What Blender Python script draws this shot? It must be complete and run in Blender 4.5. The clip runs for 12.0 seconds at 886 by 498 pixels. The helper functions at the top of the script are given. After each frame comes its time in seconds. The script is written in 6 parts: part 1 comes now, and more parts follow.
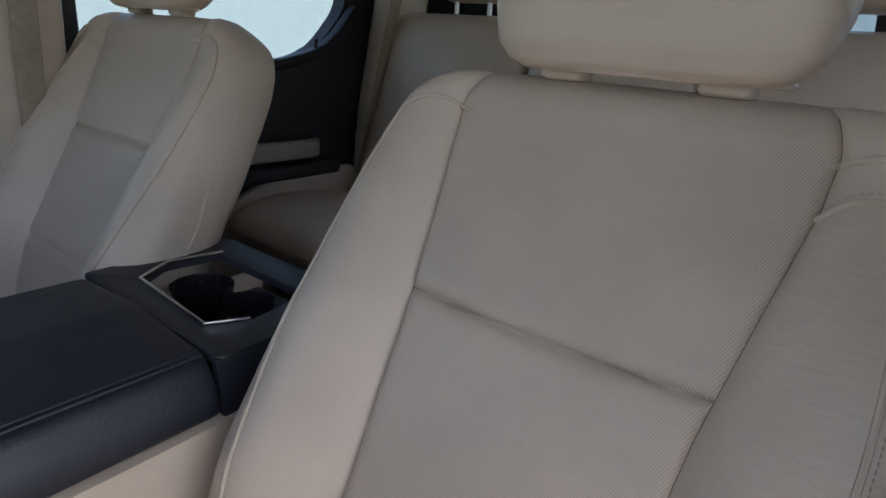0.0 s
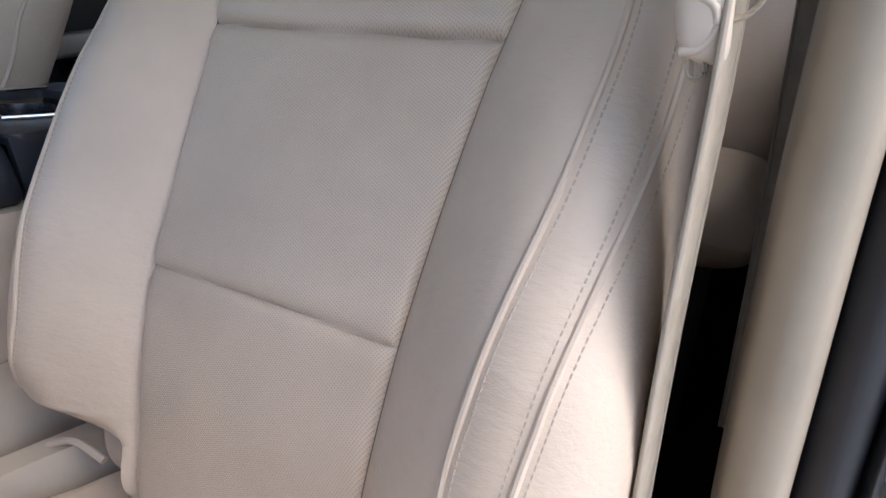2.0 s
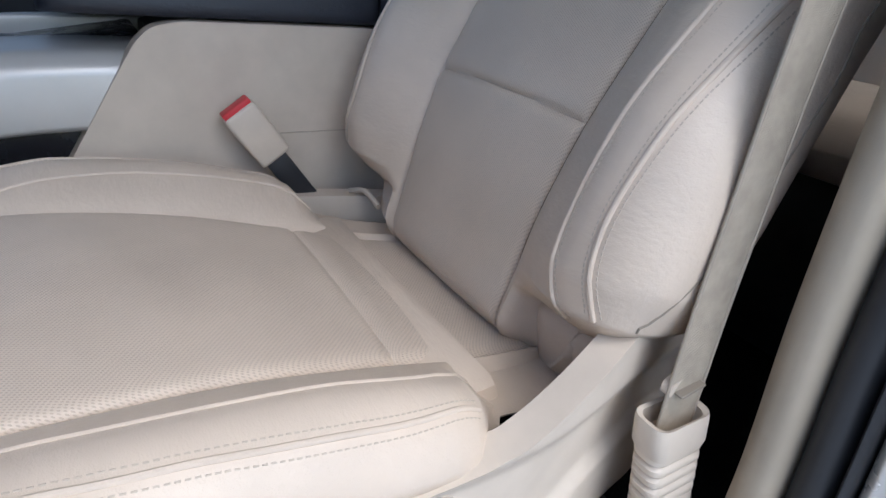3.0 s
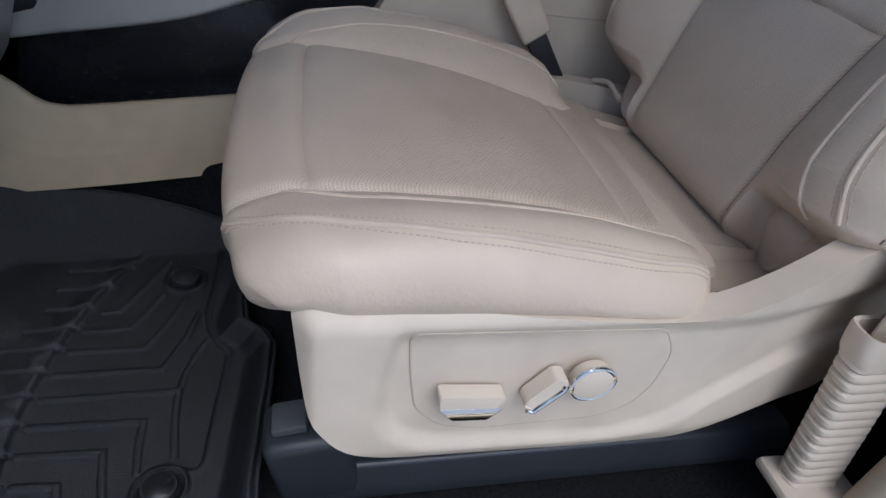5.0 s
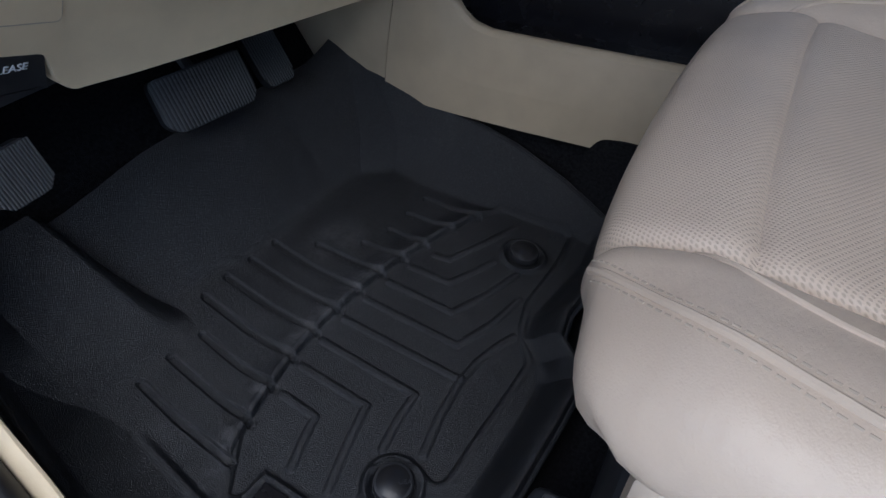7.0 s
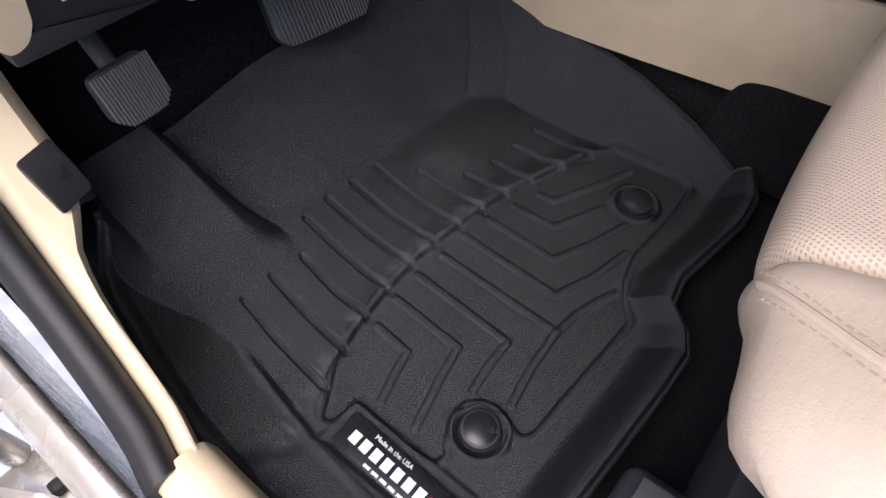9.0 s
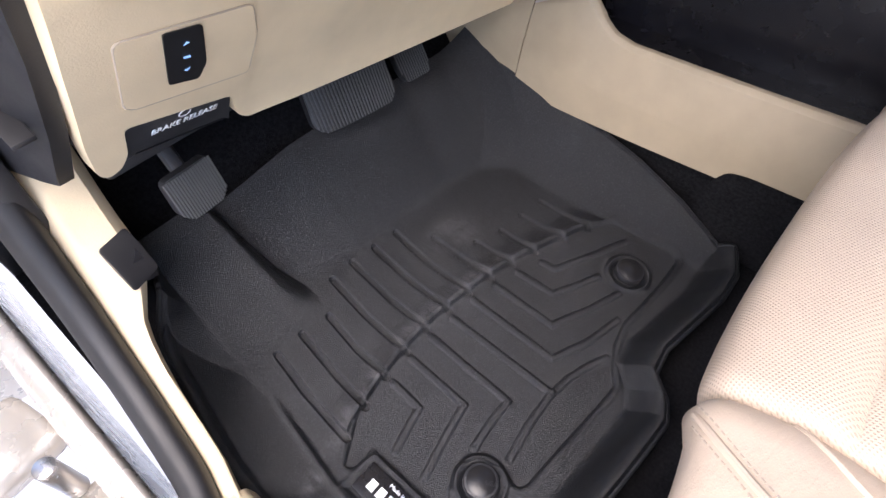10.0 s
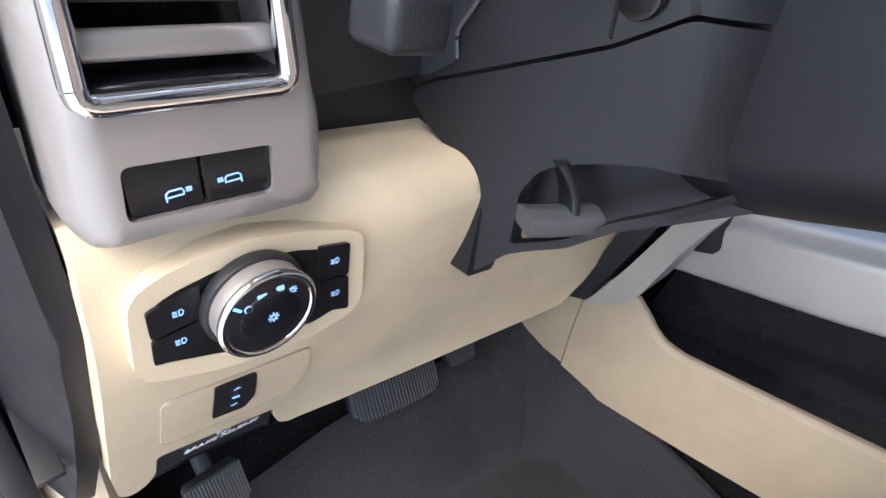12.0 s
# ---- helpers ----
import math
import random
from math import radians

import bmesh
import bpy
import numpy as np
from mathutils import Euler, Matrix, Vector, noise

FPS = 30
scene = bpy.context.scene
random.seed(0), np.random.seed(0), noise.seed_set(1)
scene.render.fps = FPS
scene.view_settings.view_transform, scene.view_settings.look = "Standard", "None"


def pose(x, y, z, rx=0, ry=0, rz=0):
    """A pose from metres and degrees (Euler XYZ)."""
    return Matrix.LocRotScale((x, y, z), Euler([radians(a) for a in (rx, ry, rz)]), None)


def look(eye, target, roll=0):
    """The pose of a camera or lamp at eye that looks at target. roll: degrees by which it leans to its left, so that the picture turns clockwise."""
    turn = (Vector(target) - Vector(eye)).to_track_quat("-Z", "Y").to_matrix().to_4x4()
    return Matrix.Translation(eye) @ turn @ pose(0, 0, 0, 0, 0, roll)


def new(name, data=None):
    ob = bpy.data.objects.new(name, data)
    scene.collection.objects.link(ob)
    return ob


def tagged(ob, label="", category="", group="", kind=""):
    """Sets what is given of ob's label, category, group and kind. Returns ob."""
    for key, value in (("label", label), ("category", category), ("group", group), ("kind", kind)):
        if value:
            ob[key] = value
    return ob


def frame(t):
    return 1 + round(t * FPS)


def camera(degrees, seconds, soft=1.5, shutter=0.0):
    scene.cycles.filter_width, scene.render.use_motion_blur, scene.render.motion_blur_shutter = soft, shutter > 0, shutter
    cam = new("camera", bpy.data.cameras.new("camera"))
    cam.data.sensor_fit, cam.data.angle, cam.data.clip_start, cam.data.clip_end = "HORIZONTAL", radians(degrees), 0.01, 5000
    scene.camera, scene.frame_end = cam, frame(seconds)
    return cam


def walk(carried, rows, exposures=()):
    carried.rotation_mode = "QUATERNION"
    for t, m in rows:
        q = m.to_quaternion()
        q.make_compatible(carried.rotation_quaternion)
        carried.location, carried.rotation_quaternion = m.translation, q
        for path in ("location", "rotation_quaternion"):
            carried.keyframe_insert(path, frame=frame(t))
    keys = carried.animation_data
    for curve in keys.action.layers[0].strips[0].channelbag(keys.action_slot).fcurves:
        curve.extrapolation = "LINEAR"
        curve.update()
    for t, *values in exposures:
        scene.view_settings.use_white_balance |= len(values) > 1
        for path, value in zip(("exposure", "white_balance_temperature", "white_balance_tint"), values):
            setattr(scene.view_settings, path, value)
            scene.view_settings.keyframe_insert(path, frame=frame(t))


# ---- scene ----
cam = camera(74.4, 12.0)
PATH = [
    (0, (0.023, -0.362, 1.537), (1.137, -1.884, 0.873), 4.4),
    (0.5, (-0.004, -0.375, 1.528), (0.933, -2.04, 0.936), 4.3),
    (1, (-0.026, -0.371, 1.471), (0.84, -2.076, 0.885), 3.8),
    (1.5, (-0.05, -0.36, 1.401), (0.794, -2.067, 0.789), 3.2),
    (2, (-0.099, -0.387, 1.328), (0.796, -1.996, 0.548), 1.7),
    (2.5, (-0.187, -0.334, 1.249), (0.989, -1.763, 0.491), 6.9),
    (3, (-0.295, -0.265, 1.235), (1.188, -1.266, 0.342), 6.6),
    (3.2, (-0.329, -0.251, 1.228), (1.22, -1.097, 0.288), 6.6),
    (4.8, (-0.366, -0.165, 1.225), (1.161, -0.673, 0.036), 10.4),
    (5, (-0.367, -0.149, 1.224), (1.158, -0.612, 0.016), 10.3),
    (5.5, (-0.363, -0.106, 1.212), (1.157, -0.392, -0.055), 9.6),
    (6, (-0.335, -0.072, 1.192), (1.188, -0.126, -0.104), 9.9),
    (6.5, (-0.234, -0.075, 1.177), (1.208, 0.212, -0.179), 8.9),
    (7, (-0.19, -0.104, 1.141), (1.086, 0.477, -0.286), 7.8),
    (7.5, (-0.163, -0.114, 1.133), (0.9, 0.581, -0.412), 6.8),
    (7.7, (-0.155, -0.107, 1.12), (0.892, 0.626, -0.418), 6.1),
    (9.3, (-0.168, -0.053, 1.155), (0.727, 0.588, -0.518), 4.9),
    (9.5, (-0.165, -0.058, 1.177), (0.710, 0.592, -0.502), 4.6),
    (10, (-0.164, -0.043, 1.243), (0.764, 0.648, -0.389), 5.8),
    (10.5, (-0.143, -0.014, 1.291), (0.992, 0.94, -0.052), 6.3),
    (11, (-0.13, 0.012, 1.296), (1.062, 1.09, 0.105), 5.8),
    (11.5, (-0.12, 0.02, 1.298), (1.063, 1.147, 0.145), 5.5),
    (12, (-0.116, 0.019, 1.298), (1.065, 1.176, 0.173), 5.3),
]
EXPOSURES = [(0.0, 1.1, 6800, 11), (1.0, 1.6, 6900, 14), (1.5, 1.65, 6850, 14), (2.2, 1.45, 6450, 11), (3.0, 0.9, 5900, 7), (5.5, 0.25, 5850, 8), (7.5, 0.25, 5750, 9), (9.4, 1.75, 6850, 18), (10.5, 2.1, 6700, 15), (11.0, 2.15, 6700, 14), (12.0, 2.0, 6650, 13)]
walk(cam, [(t, look(eye, target, roll)) for t, eye, target, roll in PATH], EXPOSURES)


# ---- world and light ----
world = bpy.data.worlds.new("overcast_sky")
scene.world = world
world.use_nodes = True
wn = world.node_tree.nodes
sky = wn.new("ShaderNodeTexSky")
sky.sky_type = "NISHITA"
sky.sun_disc = False
sky.sun_elevation, sky.sun_rotation = radians(60), radians(-96)
sky.air_density, sky.dust_density, sky.ozone_density = 1.0, 1.8, 1.0
wn["Background"].inputs["Strength"].default_value = 0.15
world.node_tree.links.new(sky.outputs["Color"], wn["Background"].inputs["Color"])
sun = new("sun", bpy.data.lights.new("sun", "SUN"))
sun.data.energy, sun.data.angle, sun.data.color = 1.45, radians(62), (1.0, 0.975, 0.94)
sun.matrix_basis = look((-3.5, -0.9, 7.0), (0, 0, 0.8))


# ---- mesh helpers ----
def link_part(name, mesh, parent=None, label="", mat=None):
    ob = new(name, mesh)
    if mat is not None and not mesh.materials:
        mesh.materials.append(mat)
    if parent is not None:
        ob.parent = parent
        if parent.parent is None:
            ob.matrix_parent_inverse = parent.matrix_basis.inverted()
    return tagged(ob, label) if label else ob


def to_mesh(name, bm, angle=38):
    me = bpy.data.meshes.new(name)
    bmesh.ops.recalc_face_normals(bm, faces=bm.faces)
    bm.to_mesh(me)
    bm.free()
    me.polygons.foreach_set("use_smooth", [True] * len(me.polygons))
    me.set_sharp_from_angle(angle=radians(angle))
    return me


def part(name, bm, mat, parent=None, label="", angle=38):
    return link_part(name, to_mesh(name, bm, angle), parent, label, mat)


def thing(name, at, label, category, group="", kind=""):
    ob = new(name)
    ob.empty_display_size = 0.05
    ob.matrix_basis = Matrix.Translation(at)
    return tagged(ob, label, category, group, kind)


def solid(name, bm, mat, label, category, group="", kind="", angle=38):
    return tagged(part(name, bm, mat, None, "", angle), label, category, group, kind)


def spline(pts, n):
    """n points along a smooth curve through pts."""
    p = np.array(pts, float)
    d = np.r_[0, np.cumsum(np.linalg.norm(np.diff(p, axis=0), axis=1))]
    m = np.gradient(p, d, axis=0, edge_order=1)
    t = np.linspace(0, d[-1], n)
    k = np.clip(np.searchsorted(d, t, side="right") - 1, 0, len(d) - 2)
    h = (d[k + 1] - d[k])[:, None]
    u = ((t - d[k]) / h[:, 0])[:, None]
    return ((2 * u**3 - 3 * u**2 + 1) * p[k] + (u**3 - 2 * u**2 + u) * h * m[k]
            + (-2 * u**3 + 3 * u**2) * p[k + 1] + (u**3 - u**2) * h * m[k + 1])


def box(size, at=(0, 0, 0), bevel=0.0, seg=2, turn=(0, 0, 0), bm=None):
    out = bm or bmesh.new()
    made = bmesh.ops.create_cube(out, size=1.0, matrix=pose(*at, *turn) @ Matrix.Diagonal((*size, 1)))
    if bevel:
        edges = list({e for v in made["verts"] for e in v.link_edges})
        bmesh.ops.bevel(out, geom=edges, offset=bevel, segments=seg, affect="EDGES", profile=0.5)
    return out


def cyl(r, depth, at, axis="z", seg=32, bevel=0.0, r2=None, bm=None, turn=None):
    out = bm or bmesh.new()
    rot = turn or {"z": (0, 0, 0), "x": (0, 90, 0), "y": (-90, 0, 0)}[axis]
    made = bmesh.ops.create_cone(out, cap_ends=True, segments=seg, radius1=r, radius2=r if r2 is None else r2, depth=depth, matrix=pose(*at, *rot))
    if bevel:
        caps = [f for f in {f for v in made["verts"] for f in v.link_faces} if len(f.verts) > 4]
        bmesh.ops.bevel(out, geom=list({e for f in caps for e in f.edges}), offset=bevel, segments=2, affect="EDGES", profile=0.5)
    return out


def grid(points, close_u=False, close_v=False, bm=None):
    """Quads over an array of points (rows, columns, 3)."""
    out = bm or bmesh.new()
    rows, cols = points.shape[:2]
    vs = [[out.verts.new(p) for p in row] for row in points]
    for i in range(rows if close_v else rows - 1):
        for j in range(cols if close_u else cols - 1):
            a, b = (i + 1) % rows, (j + 1) % cols
            out.faces.new((vs[i][j], vs[i][b], vs[a][b], vs[a][j]))
    return out


def rings(points, bm=None):
    """A closed tube through rings (rows, columns, 3), capped at both ends."""
    out = grid(points, close_u=True, bm=bm)
    out.verts.ensure_lookup_table()
    n, c = points.shape[:2]
    base = len(out.verts) - n * c
    out.faces.new([out.verts[base + j] for j in range(c)][::-1])
    out.faces.new([out.verts[base + (n - 1) * c + j] for j in range(c)])
    return out


def tube(path, r, seg=8, bm=None, flat=1.0, up=(0, 0, 1)):
    """A round or flattened bar along a path."""
    p = np.array(path, float)
    t = np.gradient(p, axis=0)
    t /= np.linalg.norm(t, axis=1)[:, None] + 1e-9
    a = np.cross(t, np.array(up, float))
    a /= np.linalg.norm(a, axis=1)[:, None] + 1e-9
    b = np.cross(a, t)
    ang = np.linspace(0, 2 * np.pi, seg, endpoint=False)
    return rings(p[:, None] + r * (np.cos(ang)[None, :, None] * a[:, None] + flat * np.sin(ang)[None, :, None] * b[:, None]), bm)


def sweep(profile, path, side, up, bm=None):
    """A closed profile (a, b) carried along a path; a runs along side, b along up."""
    p, s, u = np.array(path, float), np.array(side, float), np.array(up, float)
    s = np.broadcast_to(s, p.shape)
    u = np.broadcast_to(u, p.shape)
    prof = np.array(profile, float)
    return rings(p[:, None] + prof[None, :, :1] * s[:, None] + prof[None, :, 1:] * u[:, None], bm)


def rounded(w, h, r, seg=4):
    """A rounded rectangle's outline, centred."""
    out = []
    for cx, cy, a0 in ((w / 2 - r, h / 2 - r, 0), (-w / 2 + r, h / 2 - r, 90), (-w / 2 + r, -h / 2 + r, 180), (w / 2 - r, -h / 2 + r, 270)):
        for k in range(seg + 1):
            a = radians(a0 + 90 * k / seg)
            out.append((cx + r * math.cos(a), cy + r * math.sin(a)))
    return out


def soften(poly, r, seg=4):
    """The outline poly with its corners rounded by about r."""
    out = []
    n = len(poly)
    for i in range(n):
        a, b, c = Vector(poly[i - 1]), Vector(poly[i]), Vector(poly[(i + 1) % n])
        u, v = a - b, c - b
        k = min(r, u.length * 0.45, v.length * 0.45)
        p, q = b + u.normalized() * k, b + v.normalized() * k
        for s in range(seg + 1):
            t = s / seg
            out.append(tuple((1 - t) ** 2 * p + 2 * t * (1 - t) * b + t * t * q))
    return out


def panel(outline, put, thick, cuts=(), holes=(), bevel=0.003, seg=2, depth=None):
    """A shaped panel: an outline (a, b), bent by depth(a, b) and thickened. put(a, b, d) gives the place in the world; cuts are steps in a and b."""
    out = bmesh.new()
    edges = []
    for loop in (outline, *holes):
        vs = [out.verts.new((a, b, 0)) for a, b in loop]
        edges += [out.edges.new((vs[i - 1], vs[i])) for i in range(len(vs))]
    bmesh.ops.triangle_fill(out, edges=edges, use_beauty=True, use_dissolve=False)
    lo, hi = np.min(outline, axis=0), np.max(outline, axis=0)
    for axis, step in enumerate(cuts):
        if not step:
            continue
        for value in np.arange(lo[axis] + step * 0.5, hi[axis], step):
            co, no = [0, 0, 0], [0, 0, 0]
            co[axis], no[axis] = value, 1
            bmesh.ops.bisect_plane(out, geom=out.verts[:] + out.edges[:] + out.faces[:], plane_co=co, plane_no=no, dist=1e-6)
    front = out.faces[:]
    for f in front:
        if f.normal.z < 0:
            f.normal_flip()
    made = bmesh.ops.extrude_face_region(out, geom=front)
    moved = [v for v in made["geom"] if isinstance(v, bmesh.types.BMVert)]
    moved_set = set(moved)
    for v in out.verts:
        a, b = v.co.x, v.co.y
        d = depth(a, b) if depth else 0.0
        v.co = Vector(put(a, b, d + (0.0 if v in moved_set else -thick)))
    if bevel:
        rim = [e for e in out.edges if len(e.link_faces) == 2 and e.verts[0] in moved_set and e.verts[1] in moved_set
               and sum(all(v in moved_set for v in f.verts) for f in e.link_faces) == 1]
        bmesh.ops.bevel(out, geom=rim, offset=bevel, segments=seg, affect="EDGES", profile=0.5, clamp_overlap=True)
    return out


def smoothstep(a, b, x):
    t = np.clip((x - a) / (b - a), 0, 1)
    return t * t * (3 - 2 * t)


def dist_to(px, py, line):
    best = np.full(px.shape, 9.0)
    for (ax, ay), (bx, by) in zip(line[:-1], line[1:]):
        dx, dy = bx - ax, by - ay
        t = np.clip(((px - ax) * dx + (py - ay) * dy) / (dx * dx + dy * dy + 1e-12), 0, 1)
        best = np.minimum(best, np.hypot(px - ax - t * dx, py - ay - t * dy))
    return best


def inside(px, py, poly):
    hit = np.zeros(px.shape, bool)
    for (ax, ay), (bx, by) in zip(poly, poly[1:] + poly[:1]):
        cross = ((ay > py) != (by > py)) & (px < (bx - ax) * (py - ay) / (by - ay + 1e-12) + ax)
        hit ^= cross
    return hit


# ---- materials ----
def material(name, base, rough=0.5, metal=0.0, spec=0.5):
    m = bpy.data.materials.new(name)
    m.use_nodes = True
    b = m.node_tree.nodes["Principled BSDF"]
    b.inputs["Base Color"].default_value = (*base, 1)
    b.inputs["Roughness"].default_value = rough
    b.inputs["Metallic"].default_value = metal
    b.inputs["Specular IOR Level"].default_value = spec
    return m, m.node_tree.nodes, m.node_tree.links, b


def coords(ns, ln, scale=(1, 1, 1), turn=(0, 0, 0)):
    tc, mp = ns.new("ShaderNodeTexCoord"), ns.new("ShaderNodeMapping")
    mp.inputs["Scale"].default_value = scale
    mp.inputs["Rotation"].default_value = [radians(a) for a in turn]
    ln.new(tc.outputs["Object"], mp.inputs["Vector"])
    return mp.outputs["Vector"]


def noisy(ns, ln, vec, scale, detail=4, rough=0.55):
    n = ns.new("ShaderNodeTexNoise")
    n.inputs["Scale"].default_value, n.inputs["Detail"].default_value, n.inputs["Roughness"].default_value = scale, detail, rough
    ln.new(vec, n.inputs["Vector"])
    return n.outputs["Fac"]


def ramp(ns, ln, value, stops):
    r = ns.new("ShaderNodeValToRGB")
    while len(r.color_ramp.elements) < len(stops):
        r.color_ramp.elements.new(0.5)
    for e, (p, c) in zip(r.color_ramp.elements, stops):
        e.position, e.color = p, (*c, 1) if len(c) == 3 else c
    ln.new(value, r.inputs["Fac"])
    return r.outputs["Color"]


def math_node(ns, ln, op, a, b=None):
    n = ns.new("ShaderNodeMath")
    n.operation = op
    for k, v in enumerate((a, b)):
        if v is None:
            continue
        if isinstance(v, (int, float)):
            n.inputs[k].default_value = v
        else:
            ln.new(v, n.inputs[k])
    return n.outputs["Value"]


def bump(ns, ln, b, height, strength, distance=0.001, before=None):
    n = ns.new("ShaderNodeBump")
    n.inputs["Strength"].default_value, n.inputs["Distance"].default_value = strength, distance
    ln.new(height, n.inputs["Height"])
    if before is not None:
        ln.new(before, n.inputs["Normal"])
    ln.new(n.outputs["Normal"], b.inputs["Normal"])
    return n.outputs["Normal"]


def mottled(ns, ln, b, vec, dark, light, scale):
    ln.new(ramp(ns, ln, noisy(ns, ln, vec, scale, 5), [(0.3, dark), (0.7, light)]), b.inputs["Base Color"])


def leather(name, base, perforated=False, crease=0.42, rough=0.315):
    m, ns, ln, b = material(name, base, rough)
    vec = coords(ns, ln)
    dark, light = [c * 0.9 for c in base], [min(1, c * 1.06) for c in base]
    colour = ramp(ns, ln, noisy(ns, ln, vec, 9, 5), [(0.3, dark), (0.7, light)])
    grain = ns.new("ShaderNodeTexVoronoi")
    grain.feature, grain.inputs["Scale"].default_value = "DISTANCE_TO_EDGE", 620
    ln.new(vec, grain.inputs["Vector"])
    first = bump(ns, ln, b, grain.outputs["Distance"], 0.22, 0.0006)
    folds = noisy(ns, ln, coords(ns, ln, (55, 150, 190)), 1.0, 5, 0.6)
    second = bump(ns, ln, b, folds, crease, 0.002, first)
    ln.new(ramp(ns, ln, noisy(ns, ln, vec, 22, 3), [(0.3, (rough,) * 3), (0.7, (rough + 0.1,) * 3)]), b.inputs["Roughness"])
    if perforated:
        sep = ns.new("ShaderNodeSeparateXYZ")
        tc = ns.new("ShaderNodeTexCoord")
        ln.new(tc.outputs["Object"], sep.inputs["Vector"])
        pitch = 2 * math.pi / 0.0046
        along = math_node(ns, ln, "SUBTRACT", sep.outputs["Z"], sep.outputs["Y"])
        u = math_node(ns, ln, "MULTIPLY", math_node(ns, ln, "ADD", sep.outputs["X"], math_node(ns, ln, "MULTIPLY", along, 0.36)), pitch)
        v = math_node(ns, ln, "MULTIPLY", math_node(ns, ln, "SUBTRACT", math_node(ns, ln, "MULTIPLY", along, 0.72), math_node(ns, ln, "MULTIPLY", sep.outputs["X"], 0.5)), pitch)
        dots = math_node(ns, ln, "MULTIPLY", math_node(ns, ln, "SINE", u), math_node(ns, ln, "SINE", v))
        hole = ramp(ns, ln, math_node(ns, ln, "ABSOLUTE", dots), [(0.45, (0, 0, 0)), (0.85, (1, 1, 1))])
        bump(ns, ln, b, math_node(ns, ln, "MULTIPLY", hole, -1.0), 0.5, 0.0008, second)
        mix = ns.new("ShaderNodeMix")
        mix.data_type = "RGBA"
        ln.new(math_node(ns, ln, "MULTIPLY", hole, 0.36), mix.inputs["Factor"])
        ln.new(colour, mix.inputs["A"])
        mix.inputs["B"].default_value = (*[c * 0.35 for c in base], 1)
        colour = mix.outputs["Result"]
    ln.new(colour, b.inputs["Base Color"])
    return m


def plastic(name, base, rough=0.5, grain=900, strength=0.25, metal=0.0, var=0.08, spec=0.5):
    m, ns, ln, b = material(name, base, rough, metal, spec)
    vec = coords(ns, ln)
    mottled(ns, ln, b, vec, [c * (1 - var) for c in base], [min(1, c * (1 + var)) for c in base], 14)
    bump(ns, ln, b, noisy(ns, ln, vec, grain, 2), strength, 0.0006)
    ln.new(ramp(ns, ln, noisy(ns, ln, vec, 30, 4), [(0.25, (max(0.03, rough - 0.06),) * 3), (0.75, (min(1, rough + 0.08),) * 3)]), b.inputs["Roughness"])
    return m


TAN = (0.595, 0.487, 0.385)
LEATHER = leather("tan_leather", TAN)
PERFORATED = leather("perforated_tan_leather", TAN, True, 0.08)
THREAD = plastic("tan_thread", (0.47, 0.395, 0.315), 0.8, 300)
IVORY = plastic("ivory_grained_plastic", (0.76, 0.625, 0.425), 0.46, 700, 0.3)
PILLAR = plastic("tan_pillar_plastic", (0.37, 0.31, 0.235), 0.5, 800, 0.15)
# the dash ivory again, darkened so the tunnel's shade is in its colour
IVORY_SHADE = plastic("shaded_ivory_plastic", (0.42, 0.345, 0.245), 0.5, 800, 0.2)
SEAM = plastic("dark_tan_seam", (0.24, 0.20, 0.155), 0.8, 400, 0.2)
SELVEDGE = plastic("tan_belt_edge", (0.36, 0.30, 0.235), 0.7, 300, 0.1)
TRIM = plastic("tan_moulded_plastic", (0.60, 0.51, 0.415), 0.48, 800, 0.12)
BLACK = plastic("black_grained_plastic", (0.022, 0.023, 0.027), 0.45, 900, 0.3, 0, 0.15)
DARK = plastic("dark_grey_plastic", (0.013, 0.014, 0.0175), 0.42, 1000, 0.22, 0, 0.12, 0.38)
RAILTRIM = plastic("blue_black_plastic", (0.030, 0.033, 0.041), 0.36, 900, 0.12)
GREY = plastic("mid_grey_plastic", (0.075, 0.077, 0.082), 0.35, 900, 0.1)
SATIN = plastic("satin_black_button", (0.012, 0.012, 0.014), 0.32, 900, 0.05)
PIANO = plastic("smooth_black_lining", (0.010, 0.010, 0.013), 0.25, 400, 0.03)
BLACKHIDE = leather("black_leather", (0.018, 0.021, 0.031), False, 0.3, 0.4)
SILVER = plastic("silver_painted_plastic", (0.41, 0.385, 0.36), 0.38, 1500, 0.06, 0.5, 0.04)
RAIL = plastic("brushed_silver_rail", (0.53, 0.51, 0.485), 0.36, 1500, 0.08, 0.45, 0.05)
CHROME = plastic("chrome", (0.82, 0.83, 0.85), 0.08, 200, 0.01, 1.0, 0.02)
PAINT = plastic("champagne_metallic_paint", (0.62, 0.58, 0.53), 0.26, 2200, 0.05, 0.55, 0.05)
SEAL = plastic("black_rubber_seal", (0.016, 0.016, 0.018), 0.5, 500, 0.1)
STEEL = plastic("bare_steel", (0.45, 0.45, 0.46), 0.3, 600, 0.1, 1.0)
RED = plastic("red_button", (0.55, 0.03, 0.04), 0.4, 400, 0.05)
CONCRETE = plastic("pale_concrete", (0.42, 0.43, 0.45), 0.8, 120, 0.3, 0, 0.15)
BACKWALL = plastic("pale_wall", (0.46, 0.53, 0.53), 0.9, 60, 0.2, 0, 0.05)
HEADLINER = plastic("beige_headliner", (0.56, 0.53, 0.49), 0.95, 600, 0.4)
PAPER = plastic("white_sticker", (0.75, 0.76, 0.76), 0.5, 300, 0.03)
INK = plastic("dark_print", (0.06, 0.07, 0.08), 0.6, 300, 0.03)
